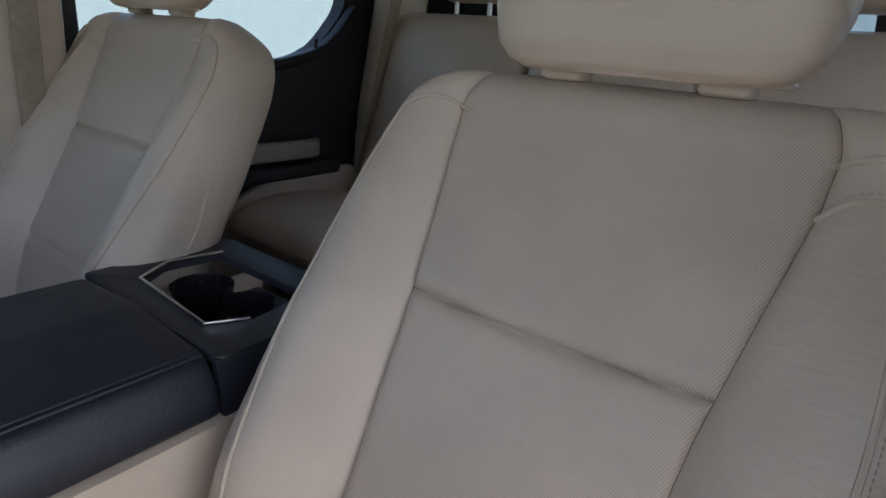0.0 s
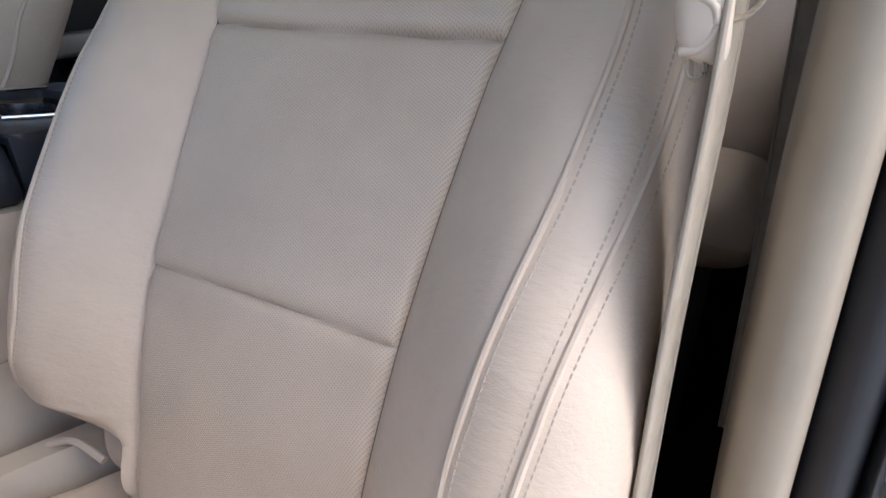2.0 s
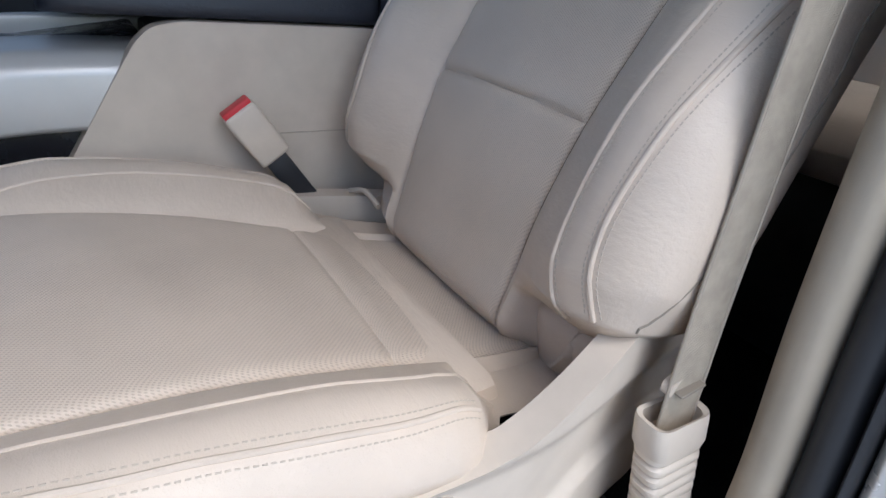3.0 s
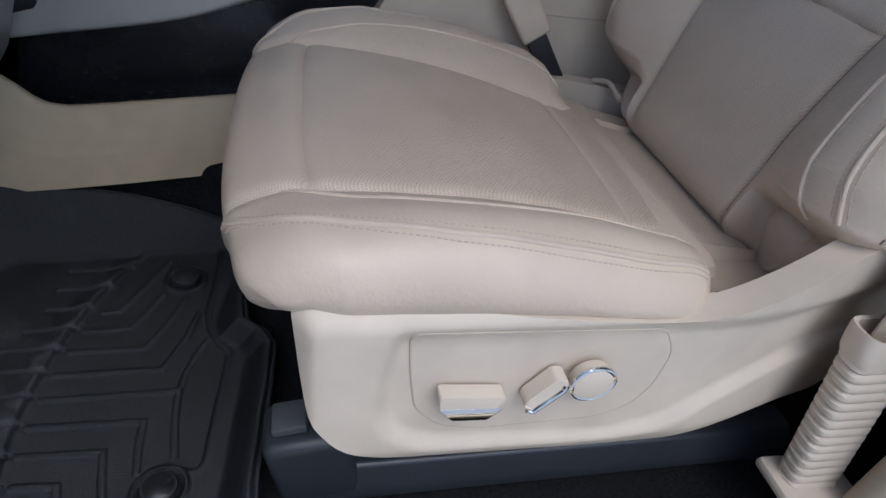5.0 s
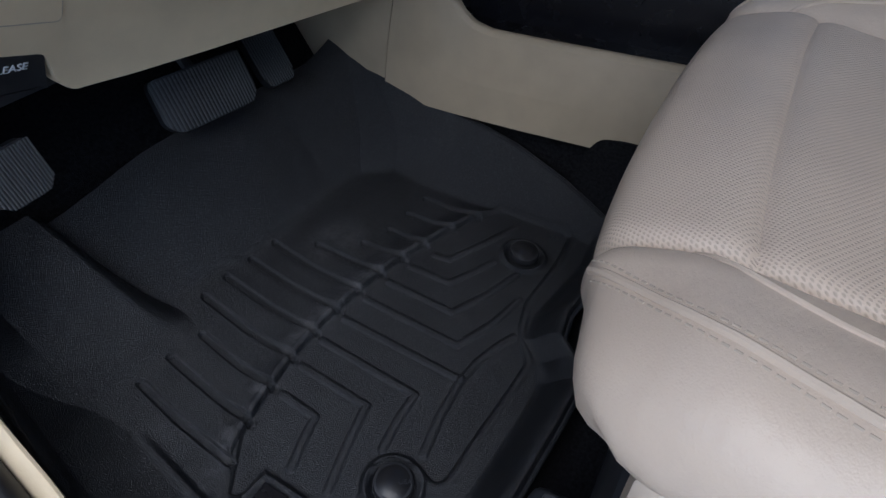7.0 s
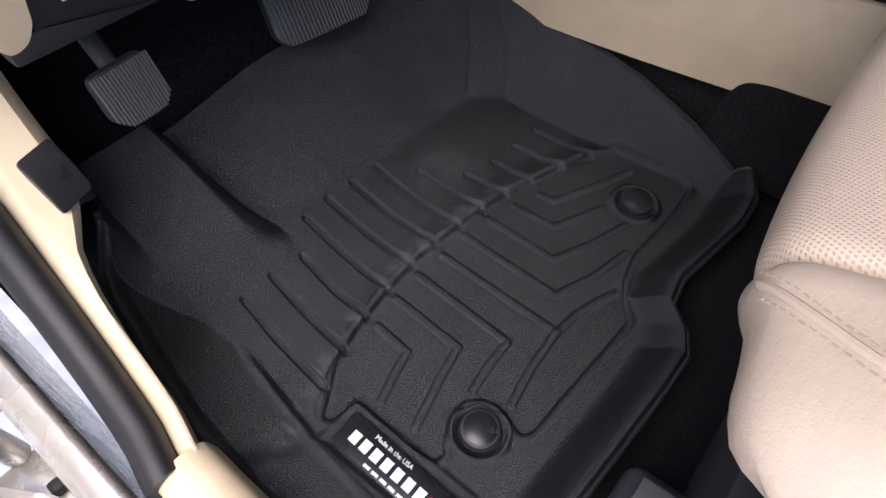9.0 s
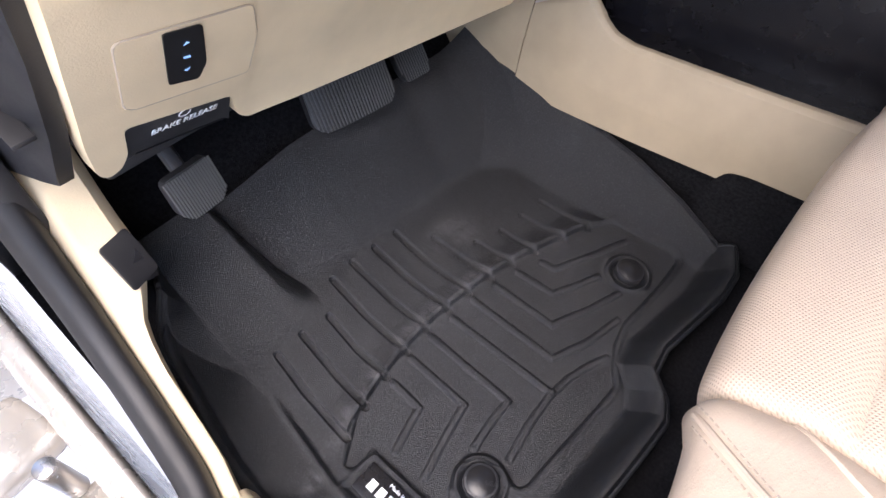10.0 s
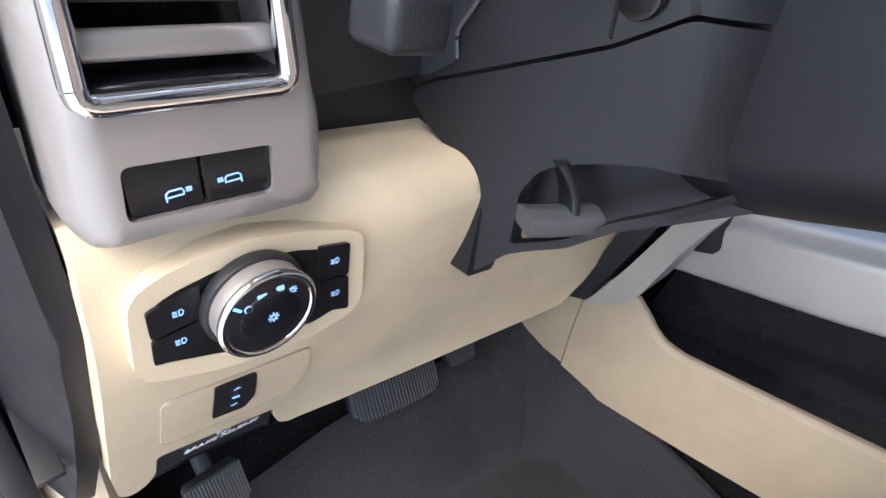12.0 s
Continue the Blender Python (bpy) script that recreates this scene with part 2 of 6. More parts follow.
PRINT = plastic("white_print", (0.75, 0.78, 0.82), 0.5, 300, 0.03)


def rubber_material():
    m, ns, ln, b = material("black_rubber_mat", (0.02, 0.02, 0.022), 0.4, 0.0, 0.56)
    vec = coords(ns, ln)
    peb = ns.new("ShaderNodeTexVoronoi")
    peb.inputs["Scale"].default_value = 980
    ln.new(vec, peb.inputs["Vector"])
    first = bump(ns, ln, b, peb.outputs["Distance"], 1.0, 0.0008)
    bump(ns, ln, b, noisy(ns, ln, vec, 1500, 2, 0.7), 0.3, 0.0004, first)
    dust = noisy(ns, ln, vec, 11, 6, 0.65)
    wear = ramp(ns, ln, dust, [(0.35, (0.0070, 0.0080, 0.0108)), (0.62, (0.011, 0.0125, 0.0160)), (0.80, (0.038, 0.040, 0.044))])
    # glints of the rubber grain, painted into the colour as pale specks
    glint_specks = ramp(ns, ln, noisy(ns, ln, vec, 560, 2, 0.6), [(0.50, (0.0, 0.0, 0.0)), (0.62, (0.012, 0.012, 0.013)), (0.74, (0.055, 0.055, 0.058))])
    # heel scuffs along the curved ridge
    sep = ns.new("ShaderNodeSeparateXYZ")
    ln.new(vec, sep.inputs["Vector"])
    off = math_node(ns, ln, "SUBTRACT", sep.outputs["X"], 0.10)
    bow = math_node(ns, ln, "MULTIPLY", math_node(ns, ln, "MULTIPLY", off, off), 1.02)
    gap = math_node(ns, ln, "ABSOLUTE", math_node(ns, ln, "SUBTRACT", math_node(ns, ln, "ADD", sep.outputs["Y"], bow), 0.174))
    band = ramp(ns, ln, gap, [(0.003, (1, 1, 1)), (0.013, (0, 0, 0))])
    rub = ramp(ns, ln, noisy(ns, ln, coords(ns, ln, (60, 26, 26)), 1.0, 6, 0.7), [(0.46, (0, 0, 0)), (0.64, (0.06, 0.06, 0.064))])
    scuff = ns.new("ShaderNodeMix")
    scuff.data_type = "RGBA"
    ln.new(math_node(ns, ln, "MULTIPLY", band, math_node(ns, ln, "LESS_THAN", sep.outputs["X"], 0.33)), scuff.inputs["Factor"])
    scuff.inputs["A"].default_value = (0, 0, 0, 1)
    ln.new(rub, scuff.inputs["B"])
    # dusty smear ahead of the ridge
    sx = math_node(ns, ln, "MULTIPLY", math_node(ns, ln, "SUBTRACT", sep.outputs["X"], 0.222), 0.8)
    sy = math_node(ns, ln, "SUBTRACT", sep.outputs["Y"], 0.232)
    away = math_node(ns, ln, "SQRT", math_node(ns, ln, "ADD", math_node(ns, ln, "MULTIPLY", sx, sx), math_node(ns, ln, "MULTIPLY", sy, sy)))
    spot = ramp(ns, ln, away, [(0.012, (1, 1, 1)), (0.040, (0, 0, 0))])
    haze = ramp(ns, ln, noisy(ns, ln, vec, 42, 4, 0.6), [(0.42, (0, 0, 0)), (0.66, (0.05, 0.05, 0.052))])
    smear = ns.new("ShaderNodeMix")
    smear.data_type = "RGBA"
    ln.new(spot, smear.inputs["Factor"])
    ln.new(scuff.outputs["Result"], smear.inputs["A"])
    ln.new(haze, smear.inputs["B"])
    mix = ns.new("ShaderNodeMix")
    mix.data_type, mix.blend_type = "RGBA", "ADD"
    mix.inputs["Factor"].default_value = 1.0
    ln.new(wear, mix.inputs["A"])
    ln.new(glint_specks, mix.inputs["B"])
    # wear and painted grain glints together, with scuffs and smear added
    worn_glints = ns.new("ShaderNodeMix")
    worn_glints.data_type, worn_glints.blend_type = "RGBA", "ADD"
    worn_glints.inputs["Factor"].default_value = 1.0
    ln.new(mix.outputs["Result"], worn_glints.inputs["A"])
    ln.new(smear.outputs["Result"], worn_glints.inputs["B"])
    ln.new(worn_glints.outputs["Result"], b.inputs["Base Color"])
    ln.new(ramp(ns, ln, noisy(ns, ln, vec, 35, 4), [(0.3, (0.30,) * 3), (0.7, (0.38,) * 3)]), b.inputs["Roughness"])
    return m


def carpet_material():
    m, ns, ln, b = material("black_carpet", (0.012, 0.012, 0.014), 1.0, 0, 0.1)
    vec = coords(ns, ln)
    mottled(ns, ln, b, vec, (0.008, 0.008, 0.010), (0.024, 0.024, 0.027), 240)
    bump(ns, ln, b, noisy(ns, ln, vec, 700, 3, 0.8), 0.9, 0.003)
    return m


def webbing_material():
    m, ns, ln, b = material("tan_seat_belt_webbing", (0.42, 0.35, 0.27), 0.75)
    w = ns.new("ShaderNodeTexWave")
    w.inputs["Scale"].default_value, w.inputs["Distortion"].default_value = 330, 0.4
    w.bands_direction = "Y"
    ln.new(coords(ns, ln), w.inputs["Vector"])
    bump(ns, ln, b, w.outputs["Fac"], 0.5, 0.001)
    mottled(ns, ln, b, coords(ns, ln), (0.36, 0.30, 0.23), (0.46, 0.39, 0.30), 60)
    return m


def glow_material(name, colour, power):
    m, ns, ln, b = material(name, colour, 0.5)
    b.inputs["Emission Color"].default_value = (*colour, 1)
    b.inputs["Emission Strength"].default_value = power
    return m


def glass_material():
    m, ns, ln, b = material("tinted_window_glass", (0.66, 0.74, 0.74), 0.0)
    b.inputs["Transmission Weight"].default_value = 1.0
    b.inputs["IOR"].default_value = 1.05
    return m


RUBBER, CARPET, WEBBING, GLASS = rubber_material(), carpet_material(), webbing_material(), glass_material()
ICON = glow_material("lit_blue_white_icon", (0.30, 0.55, 1.0), 0.13)


# ---- the place round the truck ----
solid("ground", box((40, 40, 0.1), (0.6, -0.5, -0.05)), CONCRETE, "pale smooth concrete floor under the truck", "ground", kind="structure")
solid("backdrop", box((0.2, 26, 2.5), (6.5, -1, 1.25)), BACKWALL, "plain white wall beyond the passenger windows", "wall", kind="structure")
solid("wall_rear", box((26, 0.2, 2.5), (0, -9.0, 1.25)), BACKWALL, "plain white wall behind the truck", "wall", kind="structure")

# ---- the cab's shell ----
solid("floor", box((1.66, 2.9, 0.05), (0.63, -0.85, 0.571), 0.004), CARPET, "black carpeted cab floor", "floor", kind="structure")
solid("ceiling", box((1.70, 2.35, 0.06), (0.63, -1.02, 1.93), 0.01), HEADLINER, "beige cloth headliner of the cab", "ceiling", kind="structure")
solid("wall_front", box((1.66, 0.06, 0.75), (0.63, 0.62, 0.93), 0.005), BLACK, "black firewall behind the pedals", "wall", kind="structure")

# added wall: blocks light that would leak in behind the kick panel
solid("wall_footwell", box((0.02, 0.30, 0.80), (-0.150, 0.545, 0.96), 0.004), BLACK, "added black wall keeping light out of the footwell side", "wall", kind="structure")

# black sheet added behind the mat so the space under the dash stays dark
solid("floor_toe_board", box((0.62, 0.34, 0.012), (0.165, 0.50, 0.742), 0.003, 2, (47, 0, 0)), CARPET, "added black carpet sheet for the shade under the dash", "floor", kind="structure")

# rear wall with its window
rear_open = soften([(0.10, 1.50), (1.16, 1.50), (1.12, 1.82), (0.14, 1.82)], 0.05)
solid("wall_back", panel([(-0.2, 0.58), (1.46, 0.58), (1.46, 1.92), (-0.2, 1.92)], lambda a, b, d: (a, -2.12 + d, b), 0.06, holes=[rear_open], bevel=0),
      BLACK, "dark rear cab wall with a wide window", "wall", kind="structure")
rear_glass = panel(rear_open, lambda a, b, d: (a, -2.14 + d, b), 0.005, bevel=0)
g = solid("window_1", rear_glass, GLASS, "rear window glass of the cab", "window", kind="structure")
g.visible_shadow = False

# passenger side: one wall with two window openings, trimmed by the door panels
front_open = soften([(0.30, 1.43), (0.30, 1.55), (-0.20, 1.80), (-0.66, 1.82), (-0.68, 1.43)], 0.04)
side_open = soften([(-0.94, 1.455), (-0.94, 1.82), (-1.70, 1.80), (-1.71, 1.62), (-1.60, 1.50), (-1.50, 1.458)], 0.05)
solid("wall_east", panel([(0.62, 0.58), (-2.12, 0.58), (-2.12, 1.92), (-0.2, 1.92), (0.62, 1.45)], lambda a, b, d: (1.50 + d, a, b), 0.05,
                         holes=[front_open, side_open], bevel=0), BLACK, "dark passenger side of the cab with two windows", "wall", kind="structure")
for k, hole in ((2, front_open), (3, side_open)):
    g = solid("window_%d" % k, panel(hole, lambda a, b, d: (1.505 + d, a, b), 0.005, bevel=0), GLASS, "clear side window glass of the cab", "window", kind="structure")
    g.visible_shadow = False
# driver side: rear door wall behind the pillar, roof rail
solid("wall_west", panel([(-0.79, 0.58), (-2.12, 0.58), (-2.12, 1.92), (-0.79, 1.92)], lambda a, b, d: (-0.20 + d, a, b), 0.05,
                         holes=[soften([(-1.12, 1.455), (-1.70, 1.455), (-1.70, 1.82), (-1.12, 1.82)], 0.05)], bevel=0),
      BLACK, "dark rear driver side of the cab", "wall", kind="structure")
solid("trim_roof_rail", sweep(rounded(0.10, 0.09, 0.03), [(-0.24, y, 1.90) for y in (0.1, -0.5, -1.0, -2.1)], (1, 0, 0), (0, 0, 1)), PAINT,
      "champagne painted roof rail over the door opening", "roof rail", kind="structure")

# rear passenger door trim
door = thing("rear_door", (1.45, -1.3, 0.62), "rear passenger door with dark upper and tan lower panel", "door")
part("door_panel", panel(soften([(-0.95, 0.66), (-0.95, 1.45), (-1.50, 1.452), (-1.61, 1.50), (-1.71, 1.60), (-1.74, 0.66)], 0.03),
                         lambda a, b, d: (1.445 - d, a, b), 0.03, bevel=0.008), BLACK, door)
part("window_ledge", sweep(rounded(0.045, 0.03, 0.012), spline([(1.425, -0.95, 1.452), (1.425, -1.45, 1.452), (1.425, -1.60, 1.497), (1.425, -1.715, 1.61)], 16), (1, 0, 0), (0, 0, 1)), DARK, door)
part("armrest", box((0.07, 0.42, 0.045), (1.405, -1.42, 1.15), 0.015, 3), BLACK, door)
part("pull_handle", sweep(rounded(0.028, 0.055, 0.011), spline([(1.40, -1.18, 1.205), (1.375, -1.25, 1.215), (1.37, -1.40, 1.217), (1.378, -1.52, 1.215), (1.41, -1.56, 1.21)], 20), (1, 0, 0), (0, 0, 1)), SILVER, door, "silver pull handle")
part("lower_insert", panel(soften([(-1.10, 0.72), (-1.24, 1.07), (-1.36, 1.12), (-1.72, 1.14), (-1.72, 0.72)], 0.03), lambda a, b, d: (1.405 - d, a, b), 0.02, bevel=0.006), TRIM, door, "tan lower door insert")
part("lock_pin", cyl(0.006, 0.035, (1.425, -1.57, 1.505), seg=12, bevel=0.002), SATIN, door)

# pillars of the passenger side with the belt
solid("trim_pillar_east", sweep(rounded(0.16, 0.07, 0.025), spline([(1.41, -0.80, 0.62), (1.41, -0.80, 1.2), (1.385, -0.80, 1.5), (1.34, -0.80, 1.9)], 16), (0, 1, 0), (1, 0, 0)), TRIM,
      "tan door pillar trim beside the passenger seat", "pillar", kind="structure")
solid("trim_pillar_rear", sweep(rounded(0.20, 0.08, 0.03), spline([(1.43, -1.86, 0.62), (1.43, -1.86, 1.2), (1.40, -1.88, 1.5), (1.34, -1.9, 1.9)], 16), (0, 1, 0), (1, 0, 0)), TRIM,
      "tan rear pillar trim beside the rear seat", "pillar", kind="structure")


def belt_strip(name, pts, label, side, width=0.047, thick=0.0016, n=40):
    path = spline(pts, n)
    ob = thing(name, tuple(path[-1]), label, "seat belt", "seat belts")
    across = np.array(side, float)
    part("webbing", sweep(rounded(width, thick, thick * 0.45, 2), path, side, np.cross(side, (0, 0, 1))), WEBBING, ob)
    for s in (-1, 1):
        part("selvedge", tube(path + across * s * (width / 2 - 0.001), 0.0016, 8), SELVEDGE, ob)
    return ob


belt_strip("seat_belt", [(1.30, -0.80, 1.75), (1.345, -0.80, 1.40), (1.375, -0.80, 1.0), (1.38, -0.80, 0.75)], "tan seat belt hanging by the passenger pillar", (0, 1, 0))
belt_strip("seat_belt", [(1.30, -1.80, 1.75), (1.35, -1.78, 1.45), (1.375, -1.74, 1.2), (1.38, -1.72, 1.0)], "tan rear seat belt hanging by the rear pillar", (0, 1, 0))
anchor = thing("belt_anchor", (1.37, -0.80, 1.16), "tan belt latch plate hanging on the passenger belt", "belt buckle")
part("latch_body", box((0.02, 0.06, 0.035), (1.355, -0.80, 1.17), 0.006, 3), TRIM, anchor)
part("latch_tongue", box((0.003, 0.022, 0.04), (1.355, -0.80, 1.135), 0.001), STEEL, anchor, "steel tongue")

# ---- centre console and tunnel ----
tunnel = thing("tunnel_trim", (0.48, 0.0, 0.61), "ivory plastic side panel along the centre tunnel", "tunnel trim")


def tunnel_ring(y, grow=0.0):
    low = float(np.interp(y, [-0.42, 0, 0.1, 0.2, 0.28, 0.36, 0.56], [0.775, 0.720, 0.704, 0.690, 0.681, 0.676, 0.67])) - grow
    top = float(np.interp(y, [-0.42, -0.08, 0, 0.1, 0.175, 0.20, 0.215, 0.23, 0.25, 0.33], [0.890, 0.846, 0.834, 0.820, 0.810, 0.813, 0.821, 0.836, 0.852, 0.855])) - grow
    shape = soften([(0.450, 0.0), (0.456, 0.42), (0.461, 0.60), (0.473, 0.95), (0.479, 1.0), (0.487, 0.995), (0.491, 0.90), (0.492, 0.0)], 0.006, 3)
    return [(x + grow, y, low + (top - low) * f) for x, f in shape]


part("side_panel", rings(np.array([tunnel_ring(y) for y in np.linspace(0.316, -0.42, 90)])), IVORY_SHADE, tunnel)
part("front_panel", rings(np.array([tunnel_ring(y, 0.0012) for y in np.linspace(0.56, 0.318, 10)])), IVORY_SHADE, tunnel)
solid("tunnel_carpet", box((0.26, 1.3, 0.18), (0.606, -0.10, 0.69), 0.03, 3), CARPET, "black carpet on the side of the tunnel", "carpet")
# loose carpet flap behind the mat
solid("carpet_flap", panel(soften([(0.010, 0.62), (0.006, 0.716), (-0.004, 0.736), (-0.03, 0.744), (-0.42, 0.80), (-0.42, 0.62)], 0.010), lambda a, b, d: (0.449 - d, a, b), 0.006, bevel=0.002),
      CARPET, "black carpet edge against the ivory tunnel trim", "carpet")

console = thing("centre_console", (0.70, -0.35, 0.61), "black and tan centre console with silver rails and padded lid", "console")
part("pocket_floor", box((0.09, 0.62, 0.01), (0.531, -0.06, 0.822), 0.002, 1, (-7, 0, 0)), PIANO, console)
part("pocket_wall", panel(soften([(0.262, 0.79), (-0.36, 0.83), (-0.36, 1.02), (0.225, 0.93)], 0.03), lambda a, b, d: (0.545 - d, a, b), 0.03, bevel=0.004), PIANO, console, "smooth black pocket lining")
rail = spline([(0.0, 0.26, -0.012), (0, 0.20, 0.0), (0, 0.02, 0.036), (0, -0.17, 0.098), (0, -0.28, 0.106), (0, -0.38, 0.106)], 40)
part("side_rail", sweep(soften([(0.520, 0.893), (0.527, 0.965), (0.545, 0.985), (0.62, 0.992), (0.62, 0.93), (0.56, 0.89)], 0.008), rail, (1, 0, 0), (0, 0, 1)), RAIL, console, "brushed silver side rail")
part("tray", box((0.20, 0.62, 0.06), (0.72, -0.06, 1.015), 0.008, 2, (-10, 0, 0)), PIANO, console)
for k in range(3):
    part("tray_slot", box((0.10, 0.018, 0.008), (0.70, -0.10 - 0.05 * k, 1.055 + 0.009 * k), 0.003), BLACK, console)
part("far_rail", sweep(soften([(0.88, 0.893), (0.87, 0.965), (0.85, 0.99), (0.79, 0.996), (0.79, 0.93), (0.84, 0.89)], 0.008), rail, (1, 0, 0), (0, 0, 1)), RAIL, console)
part("far_side", box((0.06, 0.9, 0.26), (0.87, -0.1, 0.76), 0.01), TRIM, console)
# rear storage box
part("box_side", panel(soften([(-0.20, 0.88), (-0.258, 0.975), (-0.337, 1.105), (-0.356, 1.123), (-0.39, 1.131), (-0.95, 1.131), (-0.95, 0.64), (-0.20, 0.64)], 0.02), lambda a, b, d: (0.518 - d, a, b), 0.03, bevel=0.006), TRIM, console, "tan moulded box side")
part("side_groove", box((0.002, 0.42, 0.0012), (0.5172, -0.72, 0.985)), THREAD, console)
part("box_far_side", box((0.03, 0.60, 0.48), (0.875, -0.66, 0.88), 0.006), TRIM, console)
part("box_core", box((0.32, 0.58, 0.44), (0.70, -0.66, 0.88), 0.006), BLACK, console)
lid_prof = soften([(0.522, 1.133), (0.526, 1.165), (0.548, 1.200), (0.70, 1.212), (0.852, 1.200), (0.876, 1.165), (0.878, 1.133)], 0.016, 5)
lid = part("lid", rings(np.array([[((x - 0.70) * k + 0.70, y, 1.126 + (z - 1.126) * k) for x, z in lid_prof] for y, k in
                                  [(-0.244, 0.86), (-0.25, 0.95), (-0.26, 0.99), (-0.29, 1.0), (-0.45, 1.0), (-0.60, 1.0), (-0.650, 1.0), (-0.658, 0.992), (-0.662, 0.97)]])), BLACKHIDE, console, "padded black leather lid")
part("piping", tube(spline([(0.5455, -0.30, 1.203), (0.546, -0.45, 1.204), (0.546, -0.655, 1.204)], 20), 0.0022), BLACKHIDE, lid)
part("piping", tube(spline([(0.549, -0.30, 1.2045), (0.552, -0.45, 1.206), (0.552, -0.655, 1.206)], 20), 0.0016), BLACKHIDE, lid)
part("lid_latch", box((0.05, 0.02, 0.02), (0.78, -0.283, 1.15), 0.006, 3), BLACK, console)
cup_outline = soften([(0.61, -0.700), (0.79, -0.712), (0.825, -0.765), (0.815, -0.845), (0.605, -0.845), (0.588, -0.745)], 0.008, 3)
part("cup_deck", panel(soften([(0.535, -0.667), (0.865, -0.667), (0.865, -0.90), (0.535, -0.90)], 0.012), lambda a, b, d: (a, b, 1.199 + d), 0.012, holes=[cup_outline], bevel=0.003), BLACK, console)
part("deck_skirt", sweep([(0.0, 0.0), (0.012, 0.07), (0.022, 0.07), (0.012, 0.0)], [(0.524, -0.665, 1.126), (0.524, -0.90, 1.126)], (1, 0, 0), (0, 0, 1)), BLACKHIDE, console)
part("chrome_surround", tube([(0.81, -0.85, 1.2015), (0.825, -0.768, 1.2015), (0.791, -0.711, 1.2015), (0.611, -0.699, 1.2015), (0.588, -0.745, 1.2015)], 0.0028), CHROME, console, "thin chrome surround")
well = bmesh.new()
for cx, cy, r in ((0.745, -0.775, 0.042), (0.655, -0.785, 0.036)):
    ang = np.linspace(0, 2 * np.pi, 40, endpoint=False)
    ringset = np.array([[(cx + r * k * math.cos(a), cy + r * k * math.sin(a), z) for a in ang] for z, k in ((1.188, 1.04), (1.18, 1.0), (1.12, 0.95), (1.115, 0.85), (1.115, 0.05))])
    grid(ringset, close_u=True, bm=well)
part("cup_well", well, PIANO, console)
part("well_floor", box((0.26, 0.17, 0.004), (0.705, -0.775, 1.112)), PIANO, console)

# ---- driver's door opening: sill, pillars, seals ----
solid("trim_sill", sweep(soften([(-0.207, 0.60), (-0.212, 0.662), (-0.20, 0.676), (-0.180, 0.678), (-0.165, 0.668), (-0.160, 0.63), (-0.158, 0.60)], 0.01),
                         [(0, 0.155, 0), (0, 0.05, 0), (0, -0.25, 0), (0, -0.50, 0.004), (0, -0.62, 0.012), (0, -0.80, 0.02)], (1, 0, 0), (0, 0, 1)), IVORY,
      "ivory plastic sill plate along the door opening", "sill", kind="structure")
kick_path = spline([(0.15, 0.672), (0.24, 0.692), (0.32, 0.735), (0.372, 0.79), (0.405, 0.86), (0.42, 0.945), (0.425, 1.02)], 28)
tang = np.gradient(kick_path, axis=0)
tang /= np.linalg.norm(tang, axis=1)[:, None]
kick_up = np.stack([np.zeros(28), -tang[:, 1], tang[:, 0]], 1)
kick_line = np.stack([np.zeros(28), kick_path[:, 0], kick_path[:, 1]], 1)
kick_line[:, 0] = np.interp(kick_path[:, 0], [0.15, 0.19, 0.31, 0.385, 0.425], [0.002, 0.013, 0.030, 0.042, 0.052])
kick_w = np.interp(kick_path[:, 0], [0.15, 0.25, 0.30, 0.325, 0.345, 0.37, 0.43], [0.014, 0.013, 0.018, 0.026, 0.046, 0.053, 0.046])
kick_prof = np.array(soften([(0.0, -0.06), (-0.003, -0.006), (0.009, 0.002), (0.80, 0.003), (1.0, -0.006), (1.0, -0.06)], 0.004))
kick_rows = np.array([[kick_line[i] + (-0.187 + (a * kick_w[i] if a > 0.3 else a), 0, 0) + kick_up[i] * b for a, b in kick_prof] for i in range(28)])
solid("trim_kick_panel", rings(kick_rows), IVORY,
      "ivory kick panel curving up to the front pillar", "kick panel", kind="structure")
solid("trim_seal_front", sweep(soften([(-0.222, -0.05), (-0.222, -0.004), (-0.212, 0.010), (-0.198, 0.012), (-0.1895, 0.0), (-0.189, -0.05)], 0.006), kick_line, (1, 0, 0), kick_up), SEAL,
      "black rubber seal along the front door opening", "door seal", kind="structure")
solid("trim_seal_pillar", sweep(rounded(0.05, 0.05, 0.015), spline([(-0.155, 0.43, 0.98), (-0.15, 0.425, 1.1), (-0.135, 0.41, 1.25), (-0.12, 0.36, 1.45), (-0.14, 0.1, 1.75)], 20), (1, 0, 0), (0, 1, 0)), SEAL,
      "black rubber seal running up the front pillar", "door seal", kind="structure")
solid("trim_rocker", sweep(soften([(-0.252, 0.45), (-0.256, 0.64), (-0.245, 0.664), (-0.228, 0.668), (-0.2235, 0.66), (-0.2235, 0.45)], 0.008),
                           spline([(0.0, 0.75, -0.02), (0, 0.5, 0.012), (0, 0.3, 0.006), (0, 0.15, 0.0), (0, -0.3, 0.0), (0, -0.80, 0.01)], 30), (1, 0, 0), (0, 0, 1)), PAINT,
      "champagne metallic painted rocker below the door", "rocker", kind="structure")
